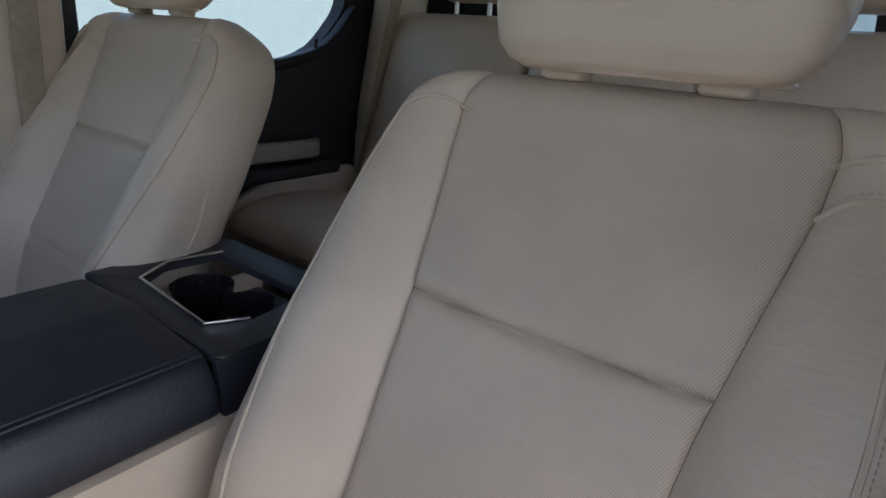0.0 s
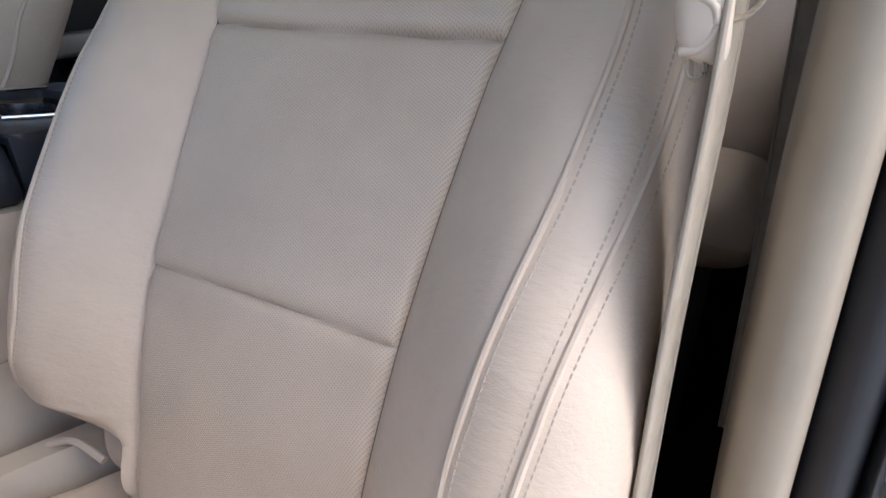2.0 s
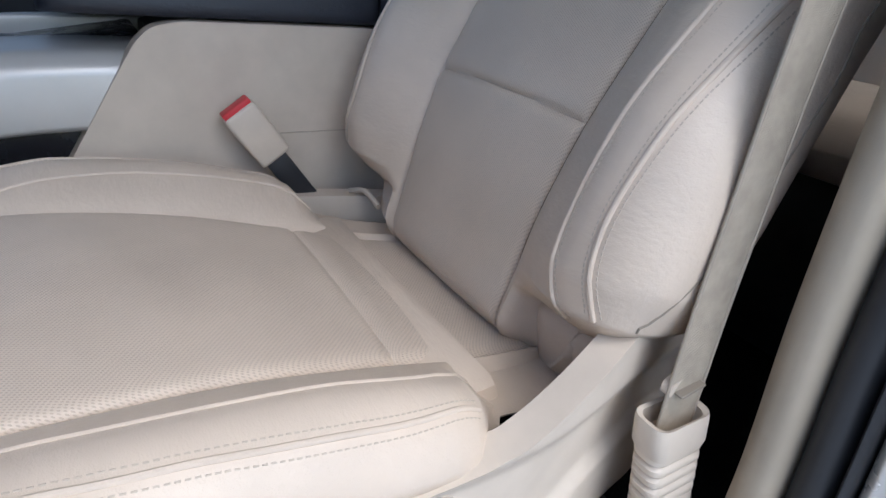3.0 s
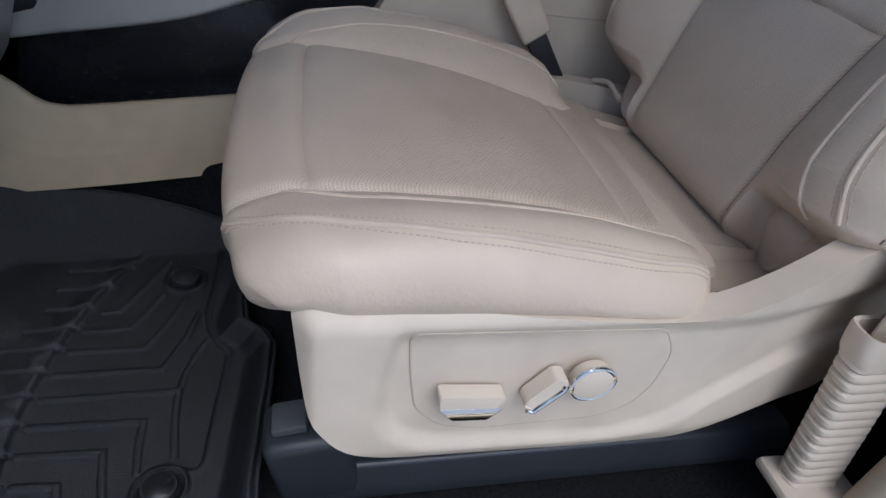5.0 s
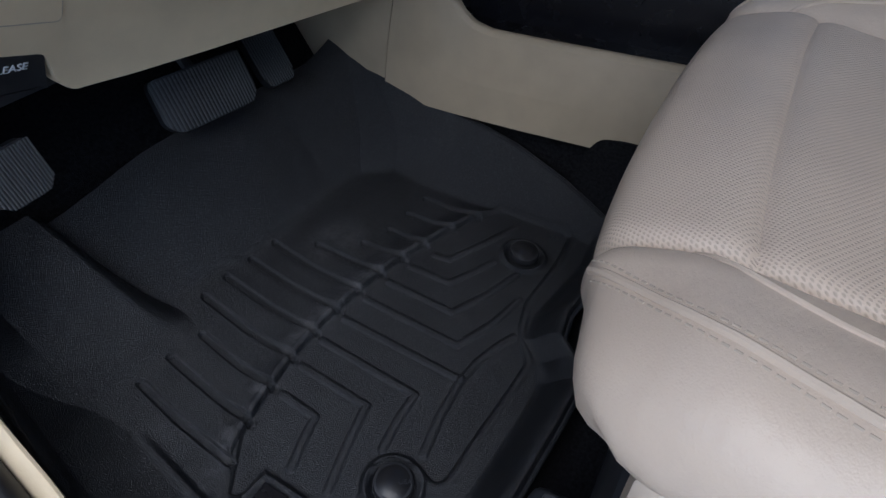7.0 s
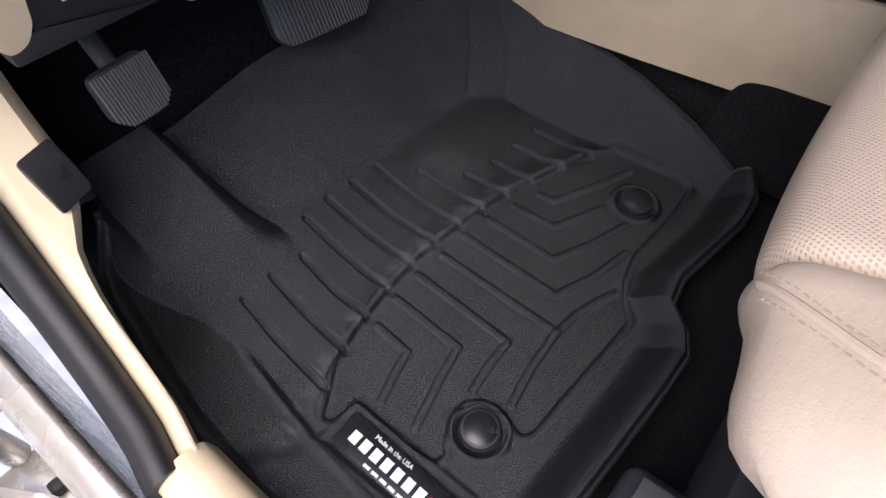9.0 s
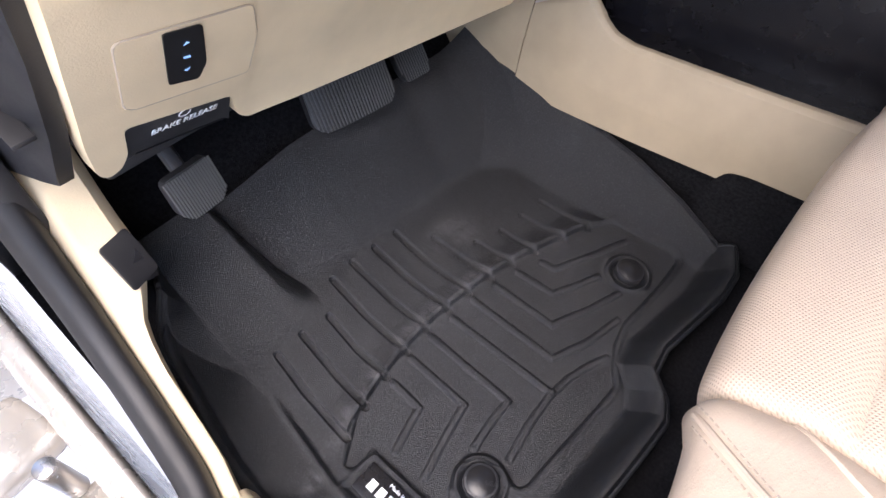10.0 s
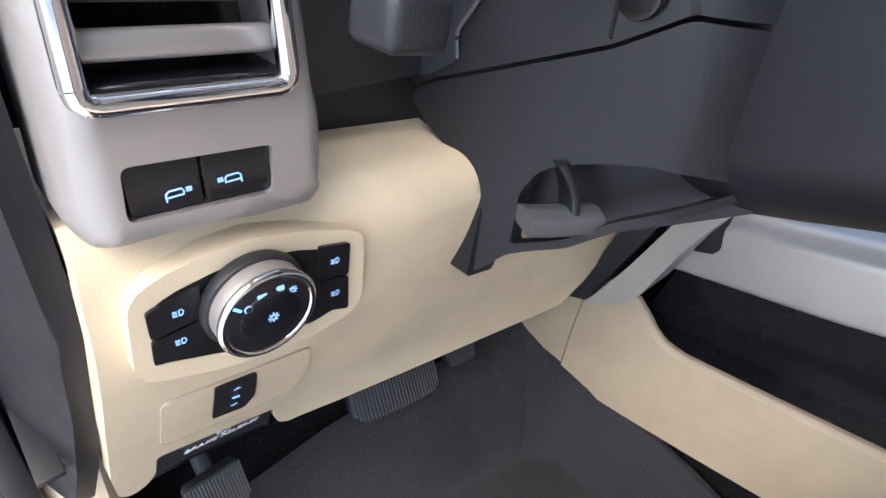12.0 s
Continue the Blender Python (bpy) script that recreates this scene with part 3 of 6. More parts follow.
solid("trim_front_pillar", sweep(rounded(0.10, 0.16, 0.03), spline([(-0.29, 0.62, 0.45), (-0.28, 0.56, 0.80), (-0.24, 0.52, 1.2), (-0.21, 0.42, 1.45), (-0.24, 0.05, 1.88)], 24), (1, 0, 0), (0, 1, 0)), PAINT,
      "champagne painted front door pillar", "pillar", kind="structure")

# door pillar behind the seat
bp = spline([(-0.133, -0.732, 0.70), (-0.132, -0.732, 0.86), (-0.122, -0.730, 1.02), (-0.117, -0.731, 1.14), (-0.113, -0.736, 1.26), (-0.112, -0.75, 1.42), (-0.125, -0.78, 1.65), (-0.16, -0.80, 1.90)], 40)
solid("trim_pillar_west", sweep(soften([(-0.034, -0.05), (-0.034, 0.016), (-0.028, 0.032), (-0.012, 0.035), (0.002, 0.022), (0.007, -0.05)], 0.008), bp, (1, 0, 0), (0, 1, 0)), PILLAR,
      "tan padded door pillar trim beside the driver's seat", "pillar", kind="structure")
solid("trim_seal_west", sweep(soften([(-0.064, -0.04), (-0.066, 0.002), (-0.058, 0.016), (-0.046, 0.020), (-0.0355, 0.010), (-0.035, -0.04)], 0.006), bp, (1, 0, 0), (0, 1, 0)), SEAL,
      "black rubber seal on the door pillar", "door seal", kind="structure")
solid("trim_seal_lip", sweep(soften([(-0.074, -0.04), (-0.075, 0.006), (-0.070, 0.014), (-0.0665, 0.006), (-0.0665, -0.04)], 0.003), bp, (1, 0, 0), (0, 1, 0)), SEAL,
      "thin outer lip of the door pillar seal", "door seal", kind="structure")
solid("trim_pillar_body", sweep(soften([(-0.19, -0.10), (-0.19, -0.030), (-0.18, -0.014), (-0.090, -0.006), (-0.084, -0.001), (-0.0765, -0.006), (-0.076, -0.10)], 0.004), bp, (1, 0, 0), (0, 1, 0)), PAINT,
      "champagne painted door pillar face", "pillar", kind="structure")

# ---- the driver's door, swung open ahead of the opening ----
front_door = thing("front_door", (-0.42, 0.52, 0.50), "champagne painted front door standing open with a tan inner panel", "door")
swing = pose(-0.42, 0.52, 0.0, 0, 0, -68)
dshape = soften([(0.0, 0.50), (0.0, 1.34), (-1.02, 1.30), (-1.06, 0.62), (-0.95, 0.50)], 0.05)
part("door_shell", panel(dshape, lambda a, b, d: swing @ Vector((d - 0.06, a, b)), 0.05, bevel=0.012, seg=3), PAINT, front_door)
part("inner_panel", panel(soften([(-0.05, 0.58), (-0.05, 1.28), (-0.98, 1.25), (-1.00, 0.66), (-0.92, 0.58)], 0.04), lambda a, b, d: swing @ Vector((d - 0.03, a, b)), 0.03, bevel=0.012, seg=3), TRIM, front_door)
part("armrest", panel(soften([(-0.35, 0.92), (-0.35, 0.99), (-0.95, 1.02), (-0.95, 0.92)], 0.02), lambda a, b, d: swing @ Vector((d + 0.035, a, b)), 0.066, bevel=0.015, seg=3), BLACK, front_door)
part("window_frame", tube([swing @ Vector((-0.05, a, b)) for a, b in soften([(-0.02, 1.34), (-0.45, 1.82), (-1.00, 1.84), (-1.02, 1.31)], 0.06)[1:]], 0.022, 8), PAINT, front_door)


# ---- seats ----
def profile(table, z):
    return np.interp(z, [a for a, _ in table], [b for _, b in table])


def half_ring(wi, w, hb, depth, n):
    """Half a cushion's cross section from its middle round its side to the middle of its underside. The first third is the insert."""
    d = w - wi
    na = n // 3
    q = np.linspace(0, 1, na + 1)[:-1]
    s = wi * (1 - (1 - q) ** 1.9)
    insert = np.stack([s, 0.003 * (1 - (s / wi) ** 2) + 0.001 - 0.008 * np.exp(-(wi - s) / 0.004)], 1)
    pts = [(wi, -0.008), (wi + 0.003, -0.004), (wi + 0.010, 0.002), (wi + 0.32 * d, hb * 0.62), (wi + 0.58 * d, hb),
           (wi + 0.78 * d, hb * 0.86), (w - 0.006, hb * 0.36 - 0.006), (w, hb * 0.1 - min(0.028, 0.46 * depth)), (w - 0.007, -depth * 0.74), (w - 0.024, -depth * 0.97), (w - 0.09, -depth), (0, -depth)]
    return np.r_[insert, spline(pts, n - na)]


def cushion_mesh(curve, axis_n, tables, seams, n_long, n_ring, ends, depth, pinch=0.22, sq=2.6, nose=None):
    """Rows of rings along a (y, z) curve. Returns points (rows, columns, 3) about x = 0 and, for each column, its side."""
    c = spline(curve, n_long)
    t = np.gradient(c, axis=0)
    t /= np.linalg.norm(t, axis=1)[:, None]
    nrm = np.stack([t[:, 1], -t[:, 0]], 1) * axis_n
    length = np.r_[0, np.cumsum(np.linalg.norm(np.diff(c, axis=0), axis=1))]
    rows = []
    for i in range(n_long):
        wi, w, hb = (profile(tb, length[i]) for tb in tables)
        deep_i = depth if nose is None else float(np.interp(length[i], [0, nose, nose + 0.05, nose + 0.12, nose + 0.22, nose + 0.30, nose + 0.35, nose + 0.40, 0.8], [0.040, 0.044, 0.054, 0.052, 0.042, 0.028, 0.016, 0.008, 0.008]))
        half = half_ring(wi, w, hb, deep_i, n_ring)
        ring = np.r_[half * (-1, 1), half[-2:0:-1]]
        k = 1.0
        if length[i] < ends[0]:
            q = 1 - length[i] / ends[0]
            k = max(0.02, (1 - q**sq)) ** (1 / sq)
        rest = length[-1] - length[i]
        if rest < ends[1]:
            q = 1 - rest / ends[1]
            k = max(0.02, (1 - q**sq)) ** (1 / sq)
        s = ring[:, 0] * (1 - pinch * (1 - k))
        h = -deep_i * 0.5 + (ring[:, 1] + deep_i * 0.5) * k
        inside = np.clip((wi - np.abs(ring[:, 0])) / 0.004, 0, 1)
        for at, deep, wide, slope in seams:
            off = length[i] - at - slope * (1 - (ring[:, 0] / wi) ** 2)
            h = h - inside * (deep * np.exp(-np.abs(off) / wide) - 0.0009 * np.exp(-((np.abs(off) - 0.018) / 0.012) ** 2))
        rows.append(np.stack([s, c[i, 0] + nrm[i, 0] * h, c[i, 1] + nrm[i, 1] * h], 1))
    return np.array(rows), length


def split_cushion(pts, length, wi_table, bounds, parent, place, names, n_ring, shell_name):
    """One mesh for each panel of leather: the middle pieces, the two bolsters and the shell."""
    rows, cols = pts.shape[:2]
    world = place(pts)
    col = np.r_[np.arange(n_ring), np.arange(n_ring - 2, 0, -1)]
    side = np.r_[np.full(n_ring, -1), np.full(n_ring - 2, 1)]
    groups = {}
    for i in range(rows - 1):
        band = sum(length[i] > b for b in bounds)
        for j in range(cols):
            a = (j + 1) % cols
            k = min(col[j], col[a])
            if k > n_ring * 0.72:
                key = shell_name
            elif k < n_ring // 3:
                key = names[band]
            else:
                key = "bolster_near" if side[j] < 0 else "bolster_far"
            groups.setdefault(key, []).append((i, j, a))
    for key, cells in groups.items():
        bm = bmesh.new()
        ids = {}

        def vert(i, j):
            if (i, j) not in ids:
                ids[i, j] = bm.verts.new(world[i, j])
            return ids[i, j]
        for i, j, a in cells:
            bm.faces.new((vert(i, j), vert(i, a), vert(i + 1, a), vert(i + 1, j)))
        insert = key in names
        name = "bolster" if key.startswith("bolster") else key
        part(name, bm, PERFORATED if insert else LEATHER, parent, "perforated leather insert" if insert else "", 60)


def surface_line(pts, length, side, spots, n):
    """Points on the cushion's face along (distance, offset from the middle) spots."""
    half = pts.shape[1] // 2 + 1
    out = []
    for dist, off in spline(spots, n):
        i = np.interp(dist, length, np.arange(len(length)))
        i0 = int(np.clip(i, 0, len(length) - 2))
        f = i - i0
        row = pts[i0] * (1 - f) + pts[i0 + 1] * f
        idx = np.arange(half) if side < 0 else np.r_[0, np.arange(pts.shape[1] - 1, half - 2, -1)]
        seg = row[idx][: int(half * 0.74)]
        x = np.abs(seg[:, 0])
        x = np.maximum.accumulate(x + np.arange(len(x)) * 1e-6)
        out.append([side * abs(off), np.interp(abs(off), x, seg[:, 1]), np.interp(abs(off), x, seg[:, 2])])
    return np.array(out)


def stitches(path, r=0.00068, gap=0.0050):
    """A row of short thread stitches along a path."""
    d = np.r_[0, np.cumsum(np.linalg.norm(np.diff(path, axis=0), axis=1))]
    bm = bmesh.new()
    for a in np.arange(0, d[-1] - gap, gap):
        p, q = (np.array([np.interp(x, d, path[:, k]) for k in range(3)]) for x in (a, a + gap * 0.62))
        tube([p, (p + q) / 2, q], r, 5, bm, up=(1, 0.3, 0.2))
    return bm


BACK_CURVE = [(-0.592, 0.885), (-0.612, 0.95), (-0.632, 1.03), (-0.660, 1.105), (-0.706, 1.19), (-0.764, 1.29), (-0.816, 1.385), (-0.856, 1.46), (-0.879, 1.525)]
BACK_WI = [(0, 0.118), (0.12, 0.120), (0.23, 0.127), (0.33, 0.134), (0.435, 0.143), (0.54, 0.160), (0.62, 0.174), (0.66, 0.176), (0.69, 0.170), (0.73, 0.155)]
BACK_W = [(0, 0.20), (0.062, 0.212), (0.078, 0.245), (0.10, 0.272), (0.14, 0.283), (0.22, 0.286), (0.38, 0.282), (0.50, 0.281), (0.56, 0.281), (0.615, 0.277), (0.64, 0.270), (0.66, 0.258), (0.68, 0.238), (0.695, 0.216), (0.71, 0.196), (0.73, 0.185)]
BACK_HB = [(0, -0.06), (0.060, -0.05), (0.074, 0.005), (0.095, 0.036), (0.13, 0.047), (0.25, 0.052), (0.40, 0.044), (0.52, 0.028), (0.60, 0.014), (0.70, 0.006)]
SEAT_CURVE = [(-0.175, 0.866), (-0.143, 0.866), (-0.114, 0.875), (-0.092, 0.893), (-0.079, 0.918), (-0.0815, 0.941), (-0.110, 0.958), (-0.18, 0.963), (-0.25, 0.959), (-0.35, 0.945), (-0.45, 0.920), (-0.55, 0.892), (-0.66, 0.872)]
SEAT_WI = [(0, 0.172), (0.15, 0.168), (0.30, 0.163), (0.45, 0.152), (0.60, 0.140), (0.75, 0.13)]
SEAT_W = [(0, 0.212), (0.04, 0.224), (0.08, 0.240), (0.105, 0.252), (0.13, 0.264), (0.17, 0.278), (0.21, 0.284), (0.24, 0.284), (0.45, 0.284), (0.525, 0.283), (0.548, 0.278), (0.568, 0.266), (0.585, 0.248), (0.61, 0.225), (0.74, 0.20)]
SEAT_HB = [(0, -0.016), (0.10, -0.010), (0.15, 0.004), (0.20, 0.016), (0.28, 0.026), (0.45, 0.034), (0.535, 0.034), (0.56, 0.029), (0.58, 0.016), (0.60, 0.0), (0.64, -0.02), (0.75, -0.03)]


POD = soften([(-0.214, 0.935), (-0.205, 0.86), (-0.207, 0.808), (-0.220, 0.784), (-0.255, 0.764), (-0.435, 0.752), (-0.488, 0.768), (-0.54, 0.812), (-0.60, 0.836), (-0.80, 0.85), (-0.80, 0.935)], 0.012, 3)


def seat(name, label, cx, m, dy, dz, fine):
    """A front seat about x = cx; m = 1 has its outer side towards -x."""
    body = thing(name, (cx, -0.36 + dy, 0.61), label, "car seat", "front seats")

    def place(p):
        return np.stack([cx + m * p[..., 0], p[..., 1] + dy, p[..., 2] + dz], -1)

    n, k = (270, 66) if fine else (120, 44)
    pts, ln = cushion_mesh(BACK_CURVE, 1, (BACK_WI, BACK_W, BACK_HB), [(0.464, 0.012, 0.0035, -0.004), (0.238, 0.006, 0.003, 0.003)], n, k, (0.05, 0.05), 0.115, 0.13)
    pts[..., 0] *= 1 - 0.07 * smoothstep(1.20, 1.46, pts[..., 2]) * (pts[..., 0] > 0)
    pts[..., 0] += 0.008
    pts[..., 0] *= np.where(pts[..., 0] < 0, 1 - 0.035 * smoothstep(1.05, 1.25, pts[..., 2]), 1.0)
    pts[..., 0] -= 0.007 * smoothstep(0.15, 0.25, -pts[..., 0])
    back = part("backrest", box((0.36, 0.05, 0.55), (cx, -0.80 + dy, 1.20 + dz), 0.02, 2, (24, 0, 0)), LEATHER, body)
    part("backrest_foot", box((0.11, 0.10, 0.15), (cx - m * 0.178, -0.690 + dy, 0.885 + dz), 0.035, 5, (-14, 0, 0)), LEATHER, back)
    split_cushion(pts, ln, BACK_WI, (0.238, 0.464), back, place, ["lower_insert", "middle_insert", "upper_insert"], k, "back_shell")
    for side in (-1, 1):
        pipe = surface_line(pts, ln, side, [(0.612, 0.158), (0.628, 0.180), (0.627, 0.203), (0.605, 0.2135), (0.55, 0.2195), (0.45, 0.224), (0.37, 0.218), (0.25, 0.199), (0.18, 0.192), (0.12, 0.198), (0.085, 0.213)], 110)
        if side < 0:
            part("piping", tube(place(pipe), 0.0025, 8), LEATHER, back)
        if fine and side < 0:
            part("stitching", stitches(place(surface_line(pts, ln, side, [(0.618, 0.158), (0.634, 0.180), (0.633, 0.207), (0.608, 0.2195), (0.55, 0.2255), (0.45, 0.230), (0.37, 0.224), (0.25, 0.205), (0.18, 0.198), (0.12, 0.204), (0.085, 0.219)], 110))), THREAD, back)
        twin = [(0.652, 0.158), (0.661, 0.195), (0.648, 0.232), (0.61, 0.2485), (0.55, 0.2555), (0.48, 0.258), (0.38, 0.256), (0.30, 0.246), (0.24, 0.238), (0.16, 0.232), (0.10, 0.245)]
        part("piping", tube(place(surface_line(pts, ln, side, twin, 110)), 0.0026 if fine else 0.0042, 8), LEATHER, back)
        if fine:
            for off in (-0.006, 0.006):
                part("stitching", stitches(place(surface_line(pts, ln, side, [(a, b + off) for a, b in twin], 110))), THREAD, back)
        # outer seam of the bolster, near its widest line
        half = pts.shape[1] // 2 + 1
        outer = []
        for dist in np.linspace(0.10, 0.60, 90):
            i = int(np.clip(np.searchsorted(ln, dist), 0, len(ln) - 1))
            j = int(np.argmax(np.abs(pts[i, :half, 0]))) + round(-3.0 * math.exp(-((dist - 0.10) / 0.07) ** 2) * k / 66)
            outer.append(pts[i, j] if side < 0 else pts[i, -j])
        outer = np.array(outer)
        for _ in range(2 if fine else 12):
            outer[2:-2] = (outer[:-4] + outer[1:-3] + outer[2:-2] + outer[3:-1] + outer[4:]) / 5
        part("seam", tube(place(outer), 0.0013 if fine else 0.003, 6), SEAM if fine else LEATHER, back)
    edge_rows = (ln > 0.09) & (ln < 0.69)
    for border in (pts[edge_rows, k // 3], pts[edge_rows, -(k // 3)]):
        part("seam", tube(place(border), 0.0011 if fine else 0.0022, 6), SEAM, back)
    pts, ln = cushion_mesh(SEAT_CURVE, 1, (SEAT_WI, SEAT_W, SEAT_HB), [(0.215, 0.0040, 0.004, 0.0), (0.545, 0.005, 0.003, 0.0)], n, k, (0.02, 0.06), 0.105, 0.06, nose=0.17)
    pts[..., 1] -= 0.030 * (np.abs(pts[..., 0]) / 0.27) ** 3 * smoothstep(-0.34, -0.12, pts[..., 1])
    pad = part("seat_cushion", box((0.40, 0.36, 0.07), (cx, -0.38 + dy, 0.86 + dz), 0.02, 2, (-3, 0, 0)), LEATHER, body)
    split_cushion(pts, ln, SEAT_WI, (0.215, 0.545), pad, place, ["front_insert", "middle_insert", "rear_insert"], k, "cushion_base")
    for side in (-1, 1):
        line = [(0.138, 0.188), (0.162, 0.207), (0.20, 0.232), (0.26, 0.249), (0.36, 0.256), (0.48, 0.2565), (0.555, 0.246)]
        part("piping", tube(place(surface_line(pts, ln, side, line, 90)), 0.0024, 8), LEATHER, pad)
        if fine:
            for off in (-0.0065, 0.0065):
                part("stitching", stitches(place(surface_line(pts, ln, side, [(a, b + off) for a, b in line], 90))), THREAD, pad)
        inner = [(0.186, 0.168), (0.21, 0.184), (0.25, 0.199), (0.34, 0.211), (0.44, 0.211), (0.55, 0.206), (0.585, 0.195)]
        part("piping", tube(place(surface_line(pts, ln, side, inner, 80)), 0.0020, 8), LEATHER, pad)
    # head restraint
    rest = part("head_restraint", box((0.10, 0.05, 0.08), (cx, -0.905 + dy, 1.66 + dz), 0.02), LEATHER, body)
    zz = np.array([1.556, 1.558, 1.564, 1.578, 1.61, 1.66, 1.71, 1.745, 1.765, 1.772]) - 0.034
    ww = np.array([0.095, 0.112, 0.124, 0.137, 0.146, 0.148, 0.142, 0.128, 0.10, 0.05])
    dd = np.array([0.022, 0.032, 0.040, 0.048, 0.055, 0.058, 0.055, 0.046, 0.032, 0.012])
    zs = np.linspace(0, 1, 40)
    f = np.linspace(0, 1, len(zz))
    ang = np.linspace(0, 2 * np.pi, 56, endpoint=False)
    rows = []
    for q in zs:
        w, d, z = np.interp(q, f, ww), np.interp(q, f, dd), np.interp(q, f, zz)
        co, si = np.cos(ang), np.sin(ang)
        x = w * np.sign(co) * np.abs(co) ** 0.55
        y = d * np.sign(si) * np.abs(si) ** 0.7
        rows.append(np.stack([cx + x, -0.903 + dy - 0.22 * (z - 1.60) + y + 0.006 * (x / w) ** 2 * (y > 0), np.full(56, z + dz)], 1))
    part("pad", rings(np.array(rows)), LEATHER, rest, angle=60)
    for sx in (-1, 1):
        seam = []
        for q in np.linspace(0.1, 0.9, 40):
            w, d, z = np.interp(q, f, ww), np.interp(q, f, dd), np.interp(q, f, zz)
            seam.append((cx + sx * w * 0.90, -0.903 + dy - 0.22 * (z - 1.60) + d * 0.62, z + dz))
        part("stitching", stitches(np.array(seam)), THREAD, rest)
    edge = [(cx + 0.118 * math.sin(a) * abs(math.sin(a)) ** -0.3 if abs(math.sin(a)) > 1e-3 else cx, -0.895 + dy + 0.038 * math.cos(a), 1.525 + dz) for a in np.linspace(-math.pi / 2, math.pi / 2, 30)]
    part("piping", tube(edge, 0.0035), LEATHER, rest)
    for sx in (-0.072, 0.072):
        part("post", cyl(0.007, 0.12, (cx + sx, -0.902 + dy, 1.535 + dz), turn=(12, 0, 0), seg=16), STEEL, rest, "steel post")
        part("post_sleeve", box((0.042, 0.030, 0.016), (cx + sx, -0.892 + dy, 1.519 + dz), 0.005, 3, (12, 0, 0)), TRIM, rest, "tan plastic post sleeve")
    # base, shield and controls
    base = part("seat_base", box((0.44, 0.46, 0.10), (cx, -0.38 + dy, 0.735 + dz), 0.015), BLACK, body)
    for sx in (-0.215, 0.215):
        part("rail", sweep(soften([(-0.03, 0), (0.03, 0), (0.03, 0.018), (0.018, 0.05), (-0.018, 0.05), (-0.03, 0.018)], 0.006), [(cx + sx, -0.15 + dy, 0.612), (cx + sx, -0.75 + dy, 0.612)], (1, 0, 0), (0, 0, 1)), RAILTRIM, body)
        part("rail_cover", box((0.062, 0.085, 0.105), (cx + sx, -0.158 + dy, 0.668), 0.012, 3, (-10, 0, 0)), RAILTRIM, body, "dark plastic rail cover")
        part("rail_latch", box((0.034, 0.034, 0.012), (cx + sx, -0.135 + dy, 0.726), 0.003, 2, (-10, 0, 0)), GREY, body, "grey rail latch")
    for sx in (-1, 1):
        xs = cx + m * sx * 0.262

        def put(a, b, d, xs=xs, out=m * sx):
            return (xs + out * d, a + dy, b + dz)

        def bulge(a, b):
            sdp = -1.0 if sx > 0 or not fine else float(dist_to(np.array([a]), np.array([b]), POD + POD[:1])[0])
            sdp = sdp if sdp < 0 or bool(inside(np.array([a]), np.array([b]), POD)[0]) else -sdp
            return float(0.020 * smoothstep(-0.134, -0.158, a) * max(float(smoothstep(0.945, 0.915, b)), float(smoothstep(-0.44, -0.50, a))) - 0.014 * smoothstep(0.77, 0.72, b)
                         - 0.045 * smoothstep(-0.50, -0.75, a)) - 0.010 * float(smoothstep(-0.003, 0.013, sdp)) * float(smoothstep(0.925, 0.895, b)) + 0.006
        rise = [(-0.480, 0.916), (-0.69, 0.998), (-0.76, 0.975)] if sx < 0 else [(-0.52, 0.905), (-0.76, 0.90)]
        outline = soften([(-0.139, 0.932), (-0.160, 0.940), (-0.30, 0.926), (-0.431, 0.916), *rise, (-0.78, 0.86),
                          (-0.70, 0.752), (-0.56, 0.740), (-0.427, 0.735), (-0.227, 0.750), (-0.178, 0.772), (-0.152, 0.815), (-0.146, 0.86)], 0.018, 3)
        shield = part("side_shield", panel(outline, put, 0.030, (0.0045, 0.0045) if fine and sx < 0 else (0.009, 0.009), bevel=0.004, seg=3, depth=bulge), TRIM, body, "tan moulded side shield")
        if sx < 0:
            raised = soften([(-0.226, 0.912), (-0.446, 0.903), (-0.464, 0.872), (-0.462, 0.828), (-0.448, 0.800), (-0.418, 0.786), (-0.305, 0.781), (-0.264, 0.789), (-0.240, 0.815), (-0.231, 0.865)], 0.012, 4)
            part("control_panel", panel(raised, lambda a, b, d: put(a, b, d + bulge(a, b) + 0.0008), 0.006, (0.012, 0.012), bevel=0.0012), TRIM, shield)
            line = raised + raised[:1]
            part("panel_groove", tube([put(a, b, bulge(a, b) + 0.0002) for a, b in line], 0.0011, 6, up=(1, 0, 0)), THREAD, shield)
            fx, lift = 0.0225, 0.018
            panel_put = put

            def put(a, b, d, panel_put=panel_put):
                return panel_put(a + 0.016, b + lift, d)
            key1 = soften([(-0.270, 0.831), (-0.328, 0.826), (-0.326, 0.810), (-0.313, 0.797), (-0.286, 0.799), (-0.273, 0.815)], 0.004, 3)
            part("seat_switch", panel(key1, lambda a, b, d: put(a, b, d + fx + 0.011), 0.014, bevel=0.003), TRIM, shield)
            part("switch_edge", panel(soften([(-0.2715, 0.8165), (-0.3275, 0.8125), (-0.3155, 0.7985), (-0.2840, 0.8005)], 0.002, 2), lambda a, b, d: put(a, b, d + fx + 0.0118), 0.006, bevel=0.0008), CHROME, shield, "chrome switch edge")
            key2 = soften([(-0.3665, 0.848), (-0.378, 0.845), (-0.377, 0.835), (-0.354, 0.806), (-0.346, 0.811), (-0.3455, 0.820)], 0.004, 3)
